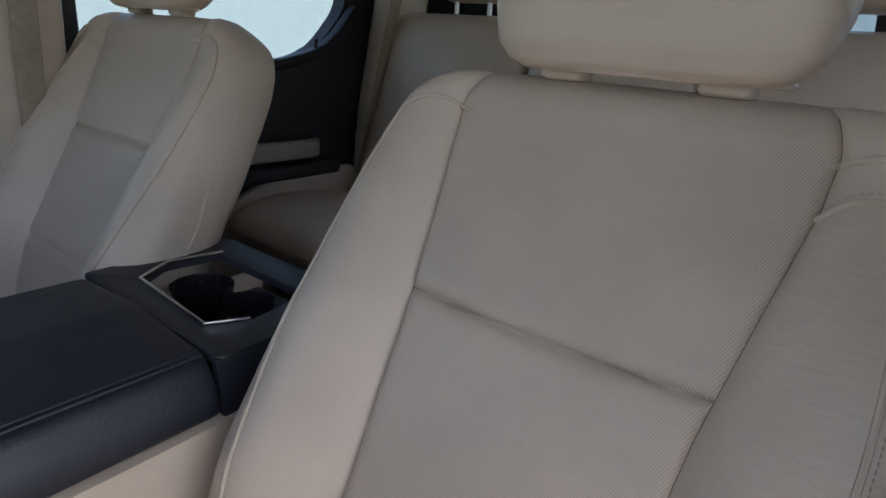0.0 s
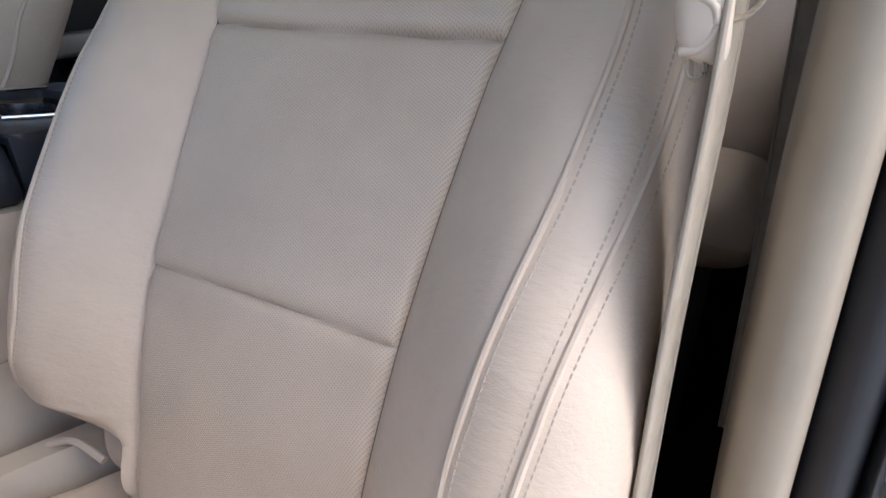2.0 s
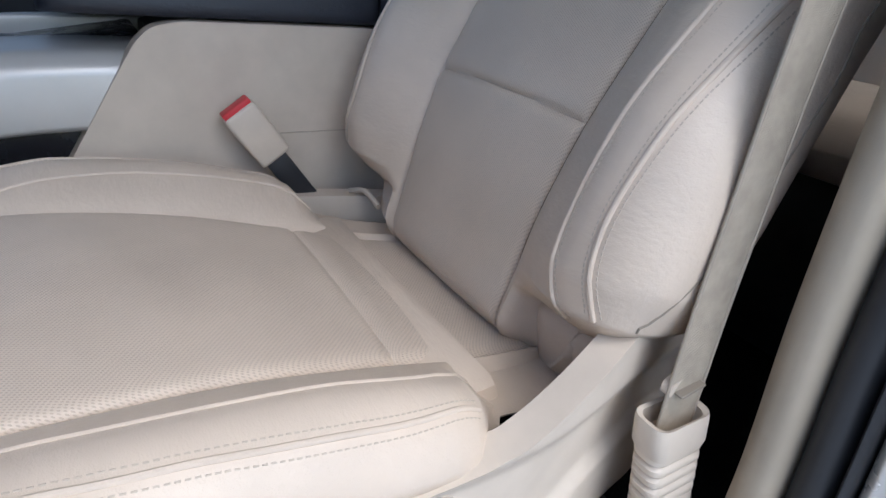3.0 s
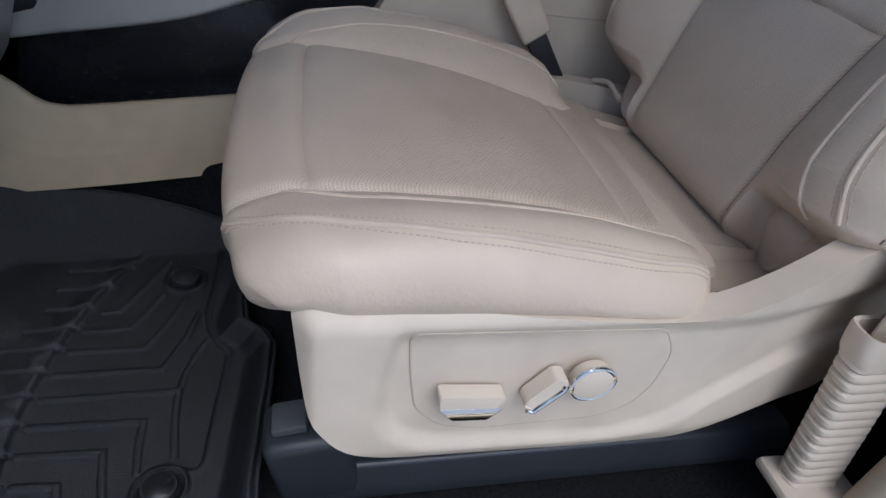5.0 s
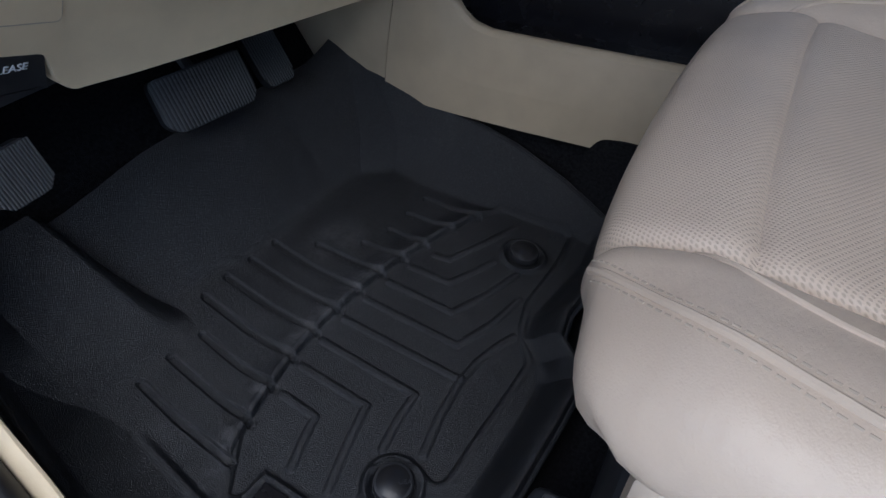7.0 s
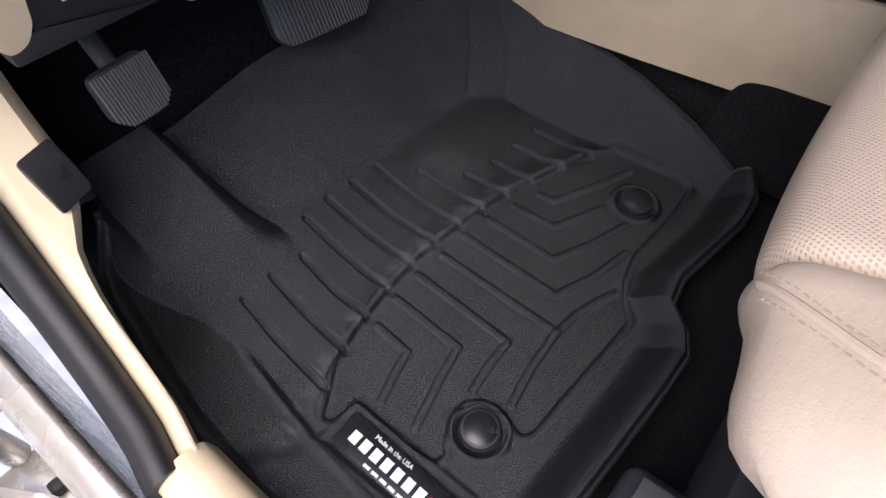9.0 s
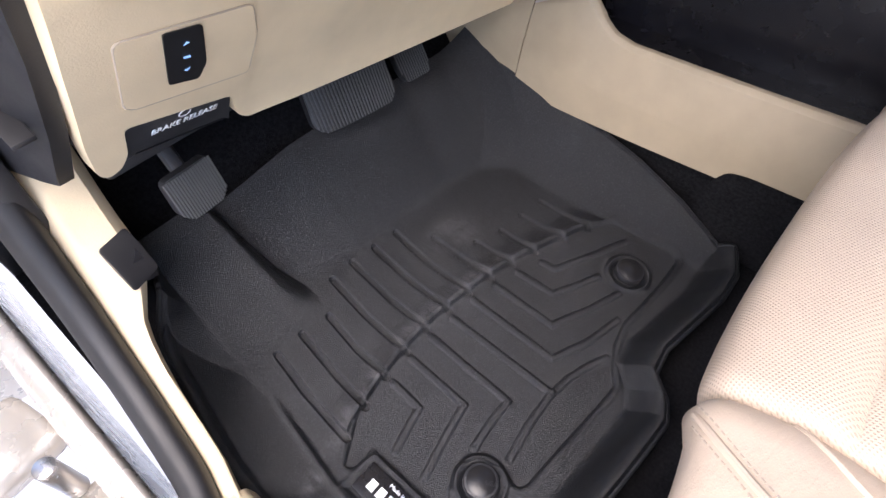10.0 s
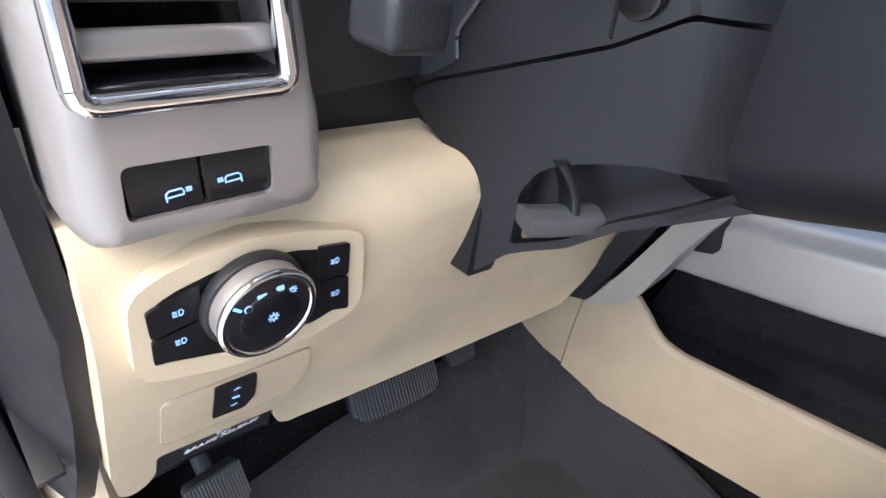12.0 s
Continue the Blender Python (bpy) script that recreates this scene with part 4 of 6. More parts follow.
            part("backrest_switch", panel(key2, lambda a, b, d: put(a, b, d + fx + 0.013), 0.016, bevel=0.003), TRIM, shield)
            part("switch_edge", tube([put(-0.3765, 0.840, fx + 0.0135), put(-0.375, 0.834, fx + 0.0135), put(-0.354, 0.808, fx + 0.0135), put(-0.348, 0.811, fx + 0.0135)], 0.0024), CHROME, shield, "chrome switch edge")
            part("lumbar_button", cyl(0.0182, 0.014, put(-0.402, 0.8375, fx + 0.006), "x", 40, 0.002), TRIM, shield)
            ring = [put(-0.402 + 0.0190 * math.cos(a), 0.8375 + 0.0190 * math.sin(a), fx + 0.011) for a in np.linspace(0, 2 * math.pi, 41)]
            part("chrome_ring", tube(ring, 0.0022, 8, up=(1, 0, 0)), CHROME, shield, "chrome ring")
    return body


seat("driver_seat", "tan perforated leather driver seat with power controls", 0.21, 1, 0.0, 0.0, True)
seat("passenger_seat", "tan leather passenger seat beside the console", 1.13, -1, -0.06, 0.035, False)


# ---- rear bench ----
def rear_seat(x0, x1, label):
    cx, w = (x0 + x1) / 2, (x1 - x0) / 2
    ob = thing("rear_seat", (cx, -1.6, 0.62), label, "car seat", "rear bench")
    ang = np.linspace(0, 2 * np.pi, 40, endpoint=False)

    def pillow(pts, thick, flat):
        rows = []
        c = spline(pts, 30)
        for i, (y, z) in enumerate(c):
            q = abs(2 * i / 29 - 1)
            k = (1 - q**5) ** 0.4 if q < 1 else 0.05
            co, si = np.cos(ang), np.sin(ang)
            x = cx + w * (0.93 + 0.07 * k) * np.sign(co) * np.abs(co) ** 0.35
            o = thick * k * np.sign(si) * np.abs(si) ** 0.55
            rows.append(np.stack([x, y + o * flat[0], z + o * flat[1]], 1))
        return rings(np.array(rows))
    part("backrest", pillow([(-1.70, 0.98), (-1.76, 1.2), (-1.83, 1.4), (-1.89, 1.62)], 0.075, (0.95, 0.3)), LEATHER, ob, angle=60)
    part("seat_cushion", pillow([(-1.20, 1.035), (-1.35, 1.05), (-1.55, 1.03), (-1.72, 1.0)], 0.07, (0.0, 1.0)), LEATHER, ob, angle=60)
    part("back_insert", panel(soften([(cx - w * 0.55, 1.08), (cx - w * 0.62, 1.57), (cx + w * 0.62, 1.57), (cx + w * 0.55, 1.08)], 0.04), lambda a, b, d: (a, -1.635 - (b - 1.0) * 0.35 + d, b), 0.02, bevel=0.006), LEATHER, ob)
    part("seam", tube([(cx - w * 0.6, -1.745, 1.34), (cx, -1.752, 1.335), (cx + w * 0.6, -1.745, 1.34)], 0.003), THREAD, ob)
    part("support_frame", box((w * 1.6, 0.42, 0.36), (cx, -1.52, 0.80), 0.02), BLACK, ob)
    head = part("head_restraint", box((w * 0.95, 0.10, 0.16), (cx, -1.92, 1.735), 0.045, 4, (10, 0, 0)), LEATHER, ob)
    for sx in (-0.06, 0.06):
        part("post", cyl(0.007, 0.08, (cx + sx, -1.905, 1.65), seg=12), STEEL, head)
    return ob


rear_seat(0.86, 1.36, "tan leather rear seat beside the passenger door")
rear_seat(0.40, 0.85, "tan leather middle rear seat")
rear_seat(-0.12, 0.39, "tan leather rear seat behind the driver")


# ---- driver's belt ----
sleeve = thing("belt_sleeve", (-0.118, -0.645, 0.70), "ribbed tan plastic sleeve round the belt end", "belt sleeve")
p0, p1 = np.array((-0.104, -0.690, 0.690)), np.array((-0.089, -0.664, 0.880))
axis = (p1 - p0) / np.linalg.norm(p1 - p0)
for k in range(15):
    c = p0 + (p1 - p0) * (k + 0.5) / 15
    part("rib", rings(np.array([[c + axis * o + np.array((x * f, y * f, 0)) for x, y in rounded(0.031, 0.066, 0.011, 4)] for o, f in ((-0.0062, 0.88), (-0.0030, 1.0), (0.0030, 1.0), (0.0062, 0.88))])), TRIM, sleeve)
part("collar", rings(np.array([[p1 + axis * o + np.array((x * f, y * f, 0)) for x, y in rounded(0.036, 0.070, 0.012, 4)] for o, f in ((-0.004, 0.94), (0.002, 1.0), (0.026, 1.0), (0.031, 0.96), (0.029, 0.80), (0.010, 0.78))])), TRIM, sleeve)
part("foot", box((0.06, 0.10, 0.014), (-0.106, -0.693, 0.688), 0.005, 2, (4, 0, 0)), TRIM, sleeve)
bside = np.array((0.08, 0.98, 0.06))
belt_strip("seat_belt", [(-0.090, -0.664, 0.84), (-0.087, -0.666, 0.92), (-0.081, -0.673, 1.00), (-0.077, -0.680, 1.10), (-0.075, -0.684, 1.20), (-0.074, -0.692, 1.30), (-0.067, -0.728, 1.42), (-0.058, -0.762, 1.54), (-0.060, -0.79, 1.75)], "tan seat belt running up beside the driver's seat", tuple(bside / np.linalg.norm(bside)), width=0.044, n=60)
tongue = thing("belt_latch", (-0.088, -0.69, 0.93), "tan latch plate resting on the belt sleeve", "belt buckle")
part("latch_body", panel(soften([(-0.030, -0.006), (-0.030, 0.005), (0.020, 0.012), (0.027, 0.006), (0.024, -0.004), (-0.016, -0.010)], 0.004, 3), lambda a, b, d: (-0.083 - d + 0.12 * a, -0.676 - a, 0.940 + b + 0.16 * a), 0.010, bevel=0.003, seg=3), TRIM, tongue)
part("latch_slot", box((0.012, 0.030, 0.003), (-0.088, -0.668, 0.934), 0.001, 1, (-9, 0, 0)), SEAM, tongue)
stop = thing("belt_stop", (-0.067, -0.69, 1.31), "tan plastic belt stop with a folded loop of webbing", "belt stop")
sx, sy, sz = -0.060, -0.690, 1.335
rows = []
for q in np.linspace(0, 1, 26):
    e = (1 - abs(2 * q - 1) ** 4) ** 0.25 if 0 < q < 1 else 0.12
    z = -0.030 + 0.043 * q
    w, dp = (0.0110 + 0.003 * q) * max(e, 0.12), 0.0100 * max(e, 0.12)
    rows.append([(sx - 0.001 + 0.12 * (q - 0.5) * 0.06 + w * math.copysign(abs(math.cos(t)) ** 0.7, math.cos(t)), sy + 0.004 + dp * math.copysign(abs(math.sin(t)) ** 0.7, math.sin(t)), sz + z + 0.2 * w * math.cos(t)) for t in np.linspace(0, 2 * math.pi, 40, endpoint=False)])
part("clip_body", rings(np.array(rows)), TRIM, stop, angle=70)
ridge = [(sx + 0.009, sy + 0.0130, sz + 0.001), (sx + 0.003, sy + 0.0140, sz - 0.001), (sx - 0.006, sy + 0.0140, sz - 0.006), (sx - 0.008, sy + 0.0136, sz - 0.015), (sx - 0.003, sy + 0.0136, sz - 0.023), (sx + 0.005, sy + 0.0130, sz - 0.025)]
part("clip_ridge", tube(spline(ridge, 40) - (0, 0.0016, 0), 0.0022, 10), TRIM, stop)
loop = [(sx - 0.010, sy, sz - 0.004), (sx - 0.015, sy - 0.002, sz + 0.006), (sx - 0.021, sy - 0.004, sz + 0.008), (sx - 0.023, sy - 0.004, sz), (sx - 0.019, sy - 0.002, sz - 0.008), (sx - 0.011, sy, sz - 0.012)]
part("webbing_loop", tube(spline(loop, 40), 0.0030, 8, flat=0.45), WEBBING, stop)
loop = [(sx - 0.002, sy + 0.008, sz - 0.020), (sx - 0.006, sy + 0.009, sz - 0.028), (sx - 0.006, sy + 0.009, sz - 0.035), (sx - 0.002, sy + 0.009, sz - 0.036), (sx + 0.001, sy + 0.008, sz - 0.028)]
part("webbing_loop", tube(spline(loop, 30), 0.0026, 8, flat=0.5), WEBBING, stop)

# buckle on the inner side of the driver's seat
buckle = thing("belt_buckle", (0.50, -0.52, 0.90), "tan belt buckle with red button on a black stalk", "belt buckle")
part("housing", box((0.026, 0.048, 0.085), (0.487, -0.469, 0.995), 0.006, 3, (-36, 0, 0)), TRIM, buckle)
part("release_button", box((0.020, 0.042, 0.010), (0.487, -0.4435, 1.0305), 0.002, 2, (-36, 0, 0)), RED, buckle, "red release button")
part("stalk", box((0.014, 0.032, 0.10), (0.487, -0.517, 0.927), 0.004, 2, (-36, 0, 0)), BLACK, buckle, "black stalk")
solid("buckle_wire", tube(spline([(0.47, -0.60, 0.905), (0.44, -0.61, 0.915), (0.40, -0.615, 0.905)], 12), 0.0042), TRIM, "tan sheathed wire beside the seat cushion", "cable")

# rear belt latch behind the pillar
rl = thing("belt_latch", (-0.13, -1.0, 1.36), "tan latch plate on the rear driver-side belt", "belt buckle")
part("latch_body", box((0.050, 0.018, 0.024), (-0.108, -1.0, 1.424), 0.008, 4, (0, 8, 0)), TRIM, rl)
part("latch_tongue", panel(soften([(-0.015, 0.0), (0.015, 0.0), (0.011, -0.036), (-0.011, -0.036)], 0.004), lambda a, b, d: (-0.108 + a, -0.995 + d, 1.416 + b), 0.003, holes=[rounded(0.012, 0.010, 0.003, 2)] and [[(a, b - 0.024) for a, b in rounded(0.012, 0.012, 0.003, 2)]], bevel=0.0006), STEEL, rl, "steel tongue")
belt_strip("seat_belt", [(-0.080, -1.0, 1.75), (-0.095, -1.0, 1.5), (-0.110, -1.0, 1.40), (-0.125, -1.0, 1.2), (-0.14, -1.0, 0.9)], "tan rear seat belt hanging on the driver side", (1, 0, 0))
rear_west = thing("rear_door", (-0.16, -1.2, 0.62), "dark inner panel of the closed driver-side rear door", "door")
part("door_panel", box((0.020, 0.62, 0.80), (-0.176, -1.44, 1.02), 0.008, 2), BLACK, rear_west)
handle = part("door_handle", box((0.030, 0.10, 0.13), (-0.158, -1.165, 1.275), 0.014, 4, (0, 8, 0)), BLACK, rear_west, "dark handle bezel")
part("lever", panel(soften([(-0.020, 0.040), (0.014, 0.046), (0.018, -0.012), (0.004, -0.030), (-0.018, -0.016)], 0.006, 3), lambda a, b, d: (-0.146 - a, -1.098 + d * 0.8, 1.29 + b), 0.016, bevel=0.004, seg=3), GREY, handle, "grey lever")
part("lever_tip", box((0.020, 0.012, 0.014), (-0.150, -1.094, 1.268), 0.003, 2, (0, 24, 0)), SILVER, handle, "silver lever tip")
# trim given a black material to stand for the shade behind the pillar
solid("trim_rear_west", box((0.03, 0.26, 1.1), (-0.178, -0.96, 1.15), 0.01), BLACK, "trim behind the door pillar, its shade put in as black", "trim", kind="structure")

# sticker on the door pillar
sticker = thing("sticker", (-0.25, -0.74, 0.95), "white printed sticker on the painted door pillar", "sticker")
part("paper", panel(soften([(-0.290, 0.86), (-0.213, 0.86), (-0.207, 1.045), (-0.284, 1.045)], 0.004), lambda a, b, d: (a, -0.7385 + d, b), 0.0015, bevel=0), PAPER, sticker)
random.seed(4)
for r in range(20):
    z, x = 1.036 - r * 0.0088, -0.281 - 0.0003 * r
    while x < -0.226:
        w = random.uniform(0.004, 0.012)
        if random.random() < 0.75:
            part("print_bar", box((w, 0.0006, 0.0045), (x + w / 2, -0.7382, z)), INK, sticker)
        x += w + 0.003
striker = thing("door_striker", (-0.222, -0.73, 1.09), "black door striker plate on the pillar", "striker")
part("plate", box((0.045, 0.012, 0.06), (-0.222, -0.7365, 1.10), 0.003), BLACK, striker)
part("bolt", cyl(0.007, 0.02, (-0.222, -0.726, 1.105), "y", 16), STEEL, striker)

# ---- hinge side, below the front pillar ----
hinge = thing("hinge_assembly", (-0.31, 0.26, 0.45), "champagne painted lower hinge assembly with bracket", "hinge")
part("hinge_leaf", panel(soften([(-0.40, 0.09), (-0.40, 0.30), (-0.33, 0.33), (-0.275, 0.25), (-0.262, 0.19), (-0.30, 0.14)], 0.02, 4), lambda a, b, d: (a, b, 0.60 + d), 0.03, (0.02, 0.02), bevel=0.008, seg=3,
                         depth=lambda a, b: 0.018 * math.sin(60 * a) * math.cos(38 * b)), PAINT, hinge)
part("hinge_arm", box((0.10, 0.09, 0.04), (-0.315, 0.40, 0.585), 0.014, 3, (0, 8, 12)), PAINT, hinge)
part("pin", cyl(0.012, 0.08, (-0.285, 0.33, 0.585), seg=20, bevel=0.003), STEEL, hinge)
part("bracket", box((0.07, 0.08, 0.012), (-0.283, 0.285, 0.54), 0.003), PAINT, hinge)
part("clip", box((0.012, 0.014, 0.014), (-0.276, 0.272, 0.553), 0.003), BLACK, hinge)
part("rod_end", box((0.012, 0.016, 0.01), (-0.268, 0.20, 0.625), 0.002, 2, (0, 0, 30)), STEEL, hinge)

# ---- rubber floor mat ----
def mat_edges(y):
    left = np.interp(y, [-0.12, 0.0, 0.094, 0.153, 0.190, 0.236, 0.31, 0.330, 0.345, 0.357, 0.39, 0.5], [-0.150, -0.168, -0.176, -0.172, -0.169, -0.160, -0.143, -0.134, -0.120, -0.104, -0.089, -0.08])
    right = np.interp(y, [-0.12, 0.006, 0.062, 0.154, 0.33, 0.5], [0.438, 0.444, 0.450, 0.459, 0.462, 0.47])
    return left, right


def mat_rear(x):
    return np.interp(x, [-0.2, -0.02, 0.12, 0.172, 0.195, 0.215, 0.25, 0.36, 0.405, 0.43, 0.47], [-0.105, -0.100, -0.110, -0.112, -0.100, -0.075, -0.070, -0.088, -0.086, -0.074, -0.055])


HEEL = [tuple(p) for p in spline([(-0.076, 0.122), (-0.056, 0.140), (-0.020, 0.151), (0.023, 0.159), (0.058, 0.163), (0.098, 0.165), (0.14, 0.163), (0.188, 0.157), (0.235, 0.149), (0.277, 0.137), (0.325, 0.121), (0.367, 0.104), (0.386, 0.094)], 60)]
FIELD = soften(HEEL[::6] + [(0.398, 0.084), (0.410, -0.006), (0.402, -0.017), (0.36, -0.019), (0.318, -0.017), (0.27, -0.013), (0.232, -0.021), (0.204, -0.036), (0.189, -0.049), (0.158, -0.048), (0.108, -0.044), (0.067, -0.041), (0.030, -0.039), (0.021, -0.032),
                (0.026, -0.012), (0.020, 0.016), (-0.004, 0.029), (-0.030, 0.018), (-0.036, 0.010), (-0.048, 0.014), (-0.052, 0.035), (-0.052, 0.067), (-0.052, 0.101), (-0.061, 0.104), (-0.080, 0.107), (-0.084, 0.117)], 0.006, 3)
# chevron ribs: the tips step evenly across the mat, the legs run to the heel arc and to the rear
RIBS = [[(0.273, 0.116), (0.276, 0.098), (0.330, 0.073), (0.380, 0.053)], [(0.238, 0.130), (0.243, 0.078), (0.275, 0.062), (0.306, 0.049)], [(0.202, 0.139), (0.205, 0.053), (0.253, 0.031), (0.302, 0.015)],
        [(0.165, 0.146), (0.168, 0.026), (0.217, 0.006), (0.268, -0.005)], [(0.128, 0.148), (0.132, 0.002)], [(0.214, -0.022), (0.190, -0.012), (0.160, -0.003), (0.127, 0.001), (0.085, -0.001), (0.040, -0.008)],
        [(0.091, 0.151), (0.090, 0.033), (0.058, 0.032), (0.024, 0.028)], [(0.054, 0.149), (0.053, 0.067), (0.017, 0.060), (-0.035, 0.047)], [(0.018, 0.143), (0.016, 0.102), (-0.012, 0.095), (-0.036, 0.088)]]
# heel grooves in front of the arc
GROOVES = [[(-0.049, 0.264), (-0.057, 0.205), (-0.062, 0.136)], [(-0.012, 0.264), (-0.019, 0.205), (-0.023, 0.147)], [(0.026, 0.259), (0.019, 0.205), (0.018, 0.155)], [(0.064, 0.294), (0.057, 0.225), (0.056, 0.160)],
           [(0.099, 0.295), (0.094, 0.225), (0.095, 0.162)], [(0.135, 0.291), (0.131, 0.225), (0.133, 0.160)], [(0.172, 0.287), (0.167, 0.225), (0.170, 0.157)], [(0.201, 0.244), (0.203, 0.195), (0.207, 0.150)],
           [(0.236, 0.199), (0.239, 0.170), (0.243, 0.143)], [(0.275, 0.186), (0.276, 0.160), (0.280, 0.133)], [(0.315, 0.183), (0.318, 0.150), (0.326, 0.117)], [(0.355, 0.179), (0.357, 0.145), (0.366, 0.101)]]
mu, mv = np.meshgrid(np.linspace(0, 1, 620), np.linspace(0, 1, 560))
yf = 0.42
my = -0.11 + (yf + 0.11) * mv
for _ in range(6):
    el, er = mat_edges(my)
    mx = el + (er - el) * mu
    rear = mat_rear(mx)
    my = rear + (yf - rear) * mv


def ease(v, r=0.018):
    return 0.5 * (np.sqrt(v * v + r * r) + v)


def level(h, top, r=0.022):
    def cap(v):
        return top - 0.5 * (np.sqrt((top - v) ** 2 + r * r) + (top - v))
    return cap(h) - cap(0 * h)


# foot rest block, toe board, side walls and the rear lip, as heights over the flat middle
block = level(1.0 * ease(my - 0.282 + 0.05 * (mx + 0.03), 0.012), 0.13, 0.05)
block_side = 0.023 - 0.10 * (my - 0.28) - mx
foot_rest = block * smoothstep(-0.022, 0.022, block_side)
toe_y = np.interp(mx, [-0.2, 0.02, 0.06, 0.12, 0.20, 0.30, 0.325, 0.38, 0.5], [0.345, 0.328, 0.320, 0.305, 0.298, 0.296, 0.291, 0.280, 0.278])
toe_board = level(1.05 * ease(my - toe_y, 0.010), np.interp(mx, [-0.2, 0.02, 0.28, 0.40], [0.15, 0.15, 0.12, 0.10]), 0.06) + 0.12 * ease(my - 0.40, 0.06)
facet = 0.85 * ease((my - 0.283) * 0.62 + (mx - 0.345) * 0.55, 0.008)
wall_f = np.maximum(foot_rest, np.maximum(toe_board, level(facet, 0.10, 0.04) * smoothstep(0.20, 0.27, my)))
foot_r = np.interp(my, [-0.12, -0.05, 0.03, 0.10, 0.20, 0.30, 0.5], [0.385, 0.402, 0.408, 0.390, 0.374, 0.372, 0.372])
edge_l, edge_r = mat_edges(my)
run_r = np.clip((mx - foot_r) / (edge_r - 0.005 - foot_r), 0, 1.2)
top_r = np.interp(my, [-0.10, -0.05, -0.02, 0.02, 0.10, 0.20, 0.40], [0.018, 0.022, 0.036, 0.052, 0.070, 0.078, 0.084])
wall_r = top_r * (0.25 * run_r + 0.75 * run_r ** 2.2) * 1.02
wall_r = np.minimum(wall_r, 1.02 * top_r)
run_l = np.clip((-0.088 - mx) / np.maximum(0.012, -0.088 - edge_l - 0.010), 0, 1.3)
fold = np.exp(-((my - 0.125 + 0.55 * (mx + 0.12)) / 0.014) ** 2)
wall_l = np.interp(my, [-0.1, 0.10, 0.17, 0.30, 0.36, 0.45], [0.014, 0.018, 0.032, 0.044, 0.056, 0.07]) * np.clip(run_l, 0, 1.3) ** 1.25 - 0.007 * fold * smoothstep(0.1, 0.5, run_l)
wall_l += 0.005 * smoothstep(0.86, 0.97, run_l) - 0.012 * smoothstep(1.02, 1.22, run_l)
rear_d = my - rear
lip_rear = 0.040 * smoothstep(0.044, 0.006, rear_d) - 0.006 * smoothstep(0.006, 0.0, rear_d)
walls = np.maximum.reduce([wall_f, wall_r, wall_l * (0.55 + 0.45 * smoothstep(0.40, 0.30, my)), lip_rear])
mz = 0.609 + walls + 0.25 * np.minimum(wall_f, wall_r) + 0.55 * np.minimum(wall_f, wall_l)
flat = smoothstep(0.014, 0.003, walls)
border = dist_to(mx, my, FIELD + FIELD[:1])
sd = np.where(inside(mx, my, FIELD), border, -border)
mz -= 0.0036 * smoothstep(-0.0010, 0.0022, sd) * smoothstep(0.03, 0.012, wall_r + lip_rear)
mz += smoothstep(0.03, 0.012, walls) * 0.0016 * np.exp(-((sd + 0.0045) / 0.0035) ** 2)
arc = dist_to(mx, my, HEEL)
ahead = my > np.interp(mx, [p[0] for p in HEEL], [p[1] for p in HEEL])
near_arc = smoothstep(-0.075, -0.055, mx) * smoothstep(0.39, 0.37, mx)
mz += flat * ahead * near_arc * 0.0046 * smoothstep(0.030, 0.004, arc)
groove = np.zeros_like(mx)
for line in GROOVES:
    groove = np.maximum(groove, smoothstep(0.0052, 0.0034, dist_to(mx, my, line)))
mz -= flat * groove * (0.0046 + 0.0040 * ahead * smoothstep(0.030, 0.004, arc))
for line in RIBS:
    d = dist_to(mx, my, line) / 0.0046
    mz += flat * 0.0030 * np.sqrt(np.clip(1 - d * d, 0, 1))
badge = [(-0.101, 0.103), (-0.054, 0.103), (-0.049, -0.09), (-0.096, -0.09), (-0.101, 0.103)]
mz += 0.0032 * np.exp(-(dist_to(mx, my, badge) / 0.0042) ** 2) * (my > -0.075)
mz += 0.0050 * smoothstep(0.235, 0.19, my) * np.exp(-(dist_to(mx, my, [(-0.086, 0.232), (-0.096, 0.165), (-0.106, 0.10), (-0.108, -0.08)]) / 0.0045) ** 2)
for gx, gy in ((0.338, 0.022), (0.0, 0.0)):
    r = np.hypot(mx - gx, my - gy)
    mz += 0.0045 * np.exp(-((r - 0.0268) / 0.0032) ** 2) - 0.0030 * smoothstep(0.022, 0.019, r)
mat_points = np.stack([mx, my, mz], -1)
mat_obj = thing("floor_mat", (0.15, 0.15, 0.609), "deep black rubber floor mat with chevron ribs", "floor mat")
mat_bm = grid(mat_points)
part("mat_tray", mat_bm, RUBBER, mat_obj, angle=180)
rim = np.array(list(mat_points[::-1, 0][:]) + list(mat_points[0, 1:]) + list(mat_points[1:, -1]))[::3]
part("rim", tube(rim - (0, 0, 0.002), 0.0032, 8), RUBBER, mat_obj)
for gx, gy in ((0.338, 0.022), (0.0, 0.0)):
    cap = part("retaining_cap", cyl(0.0185, 0.010, (gx, gy, 0.612), seg=40, bevel=0.002), BLACK, mat_obj, "smooth black retaining cap")
    part("cap_dome", cyl(0.0165, 0.004, (gx, gy, 0.6185), seg=40, r2=0.010), SATIN, cap)
plate = part("badge", box((0.033, 0.20, 0.003), (-0.0765, -0.004, 0.6135), 0.001), PIANO, mat_obj, "glossy badge with a light word mark")
for k in range(7):
    part("mark_bar", box((0.011, 0.0085, 0.0006), (-0.0780, 0.080 - 0.0125 * k, 0.6153)), PRINT, plate)
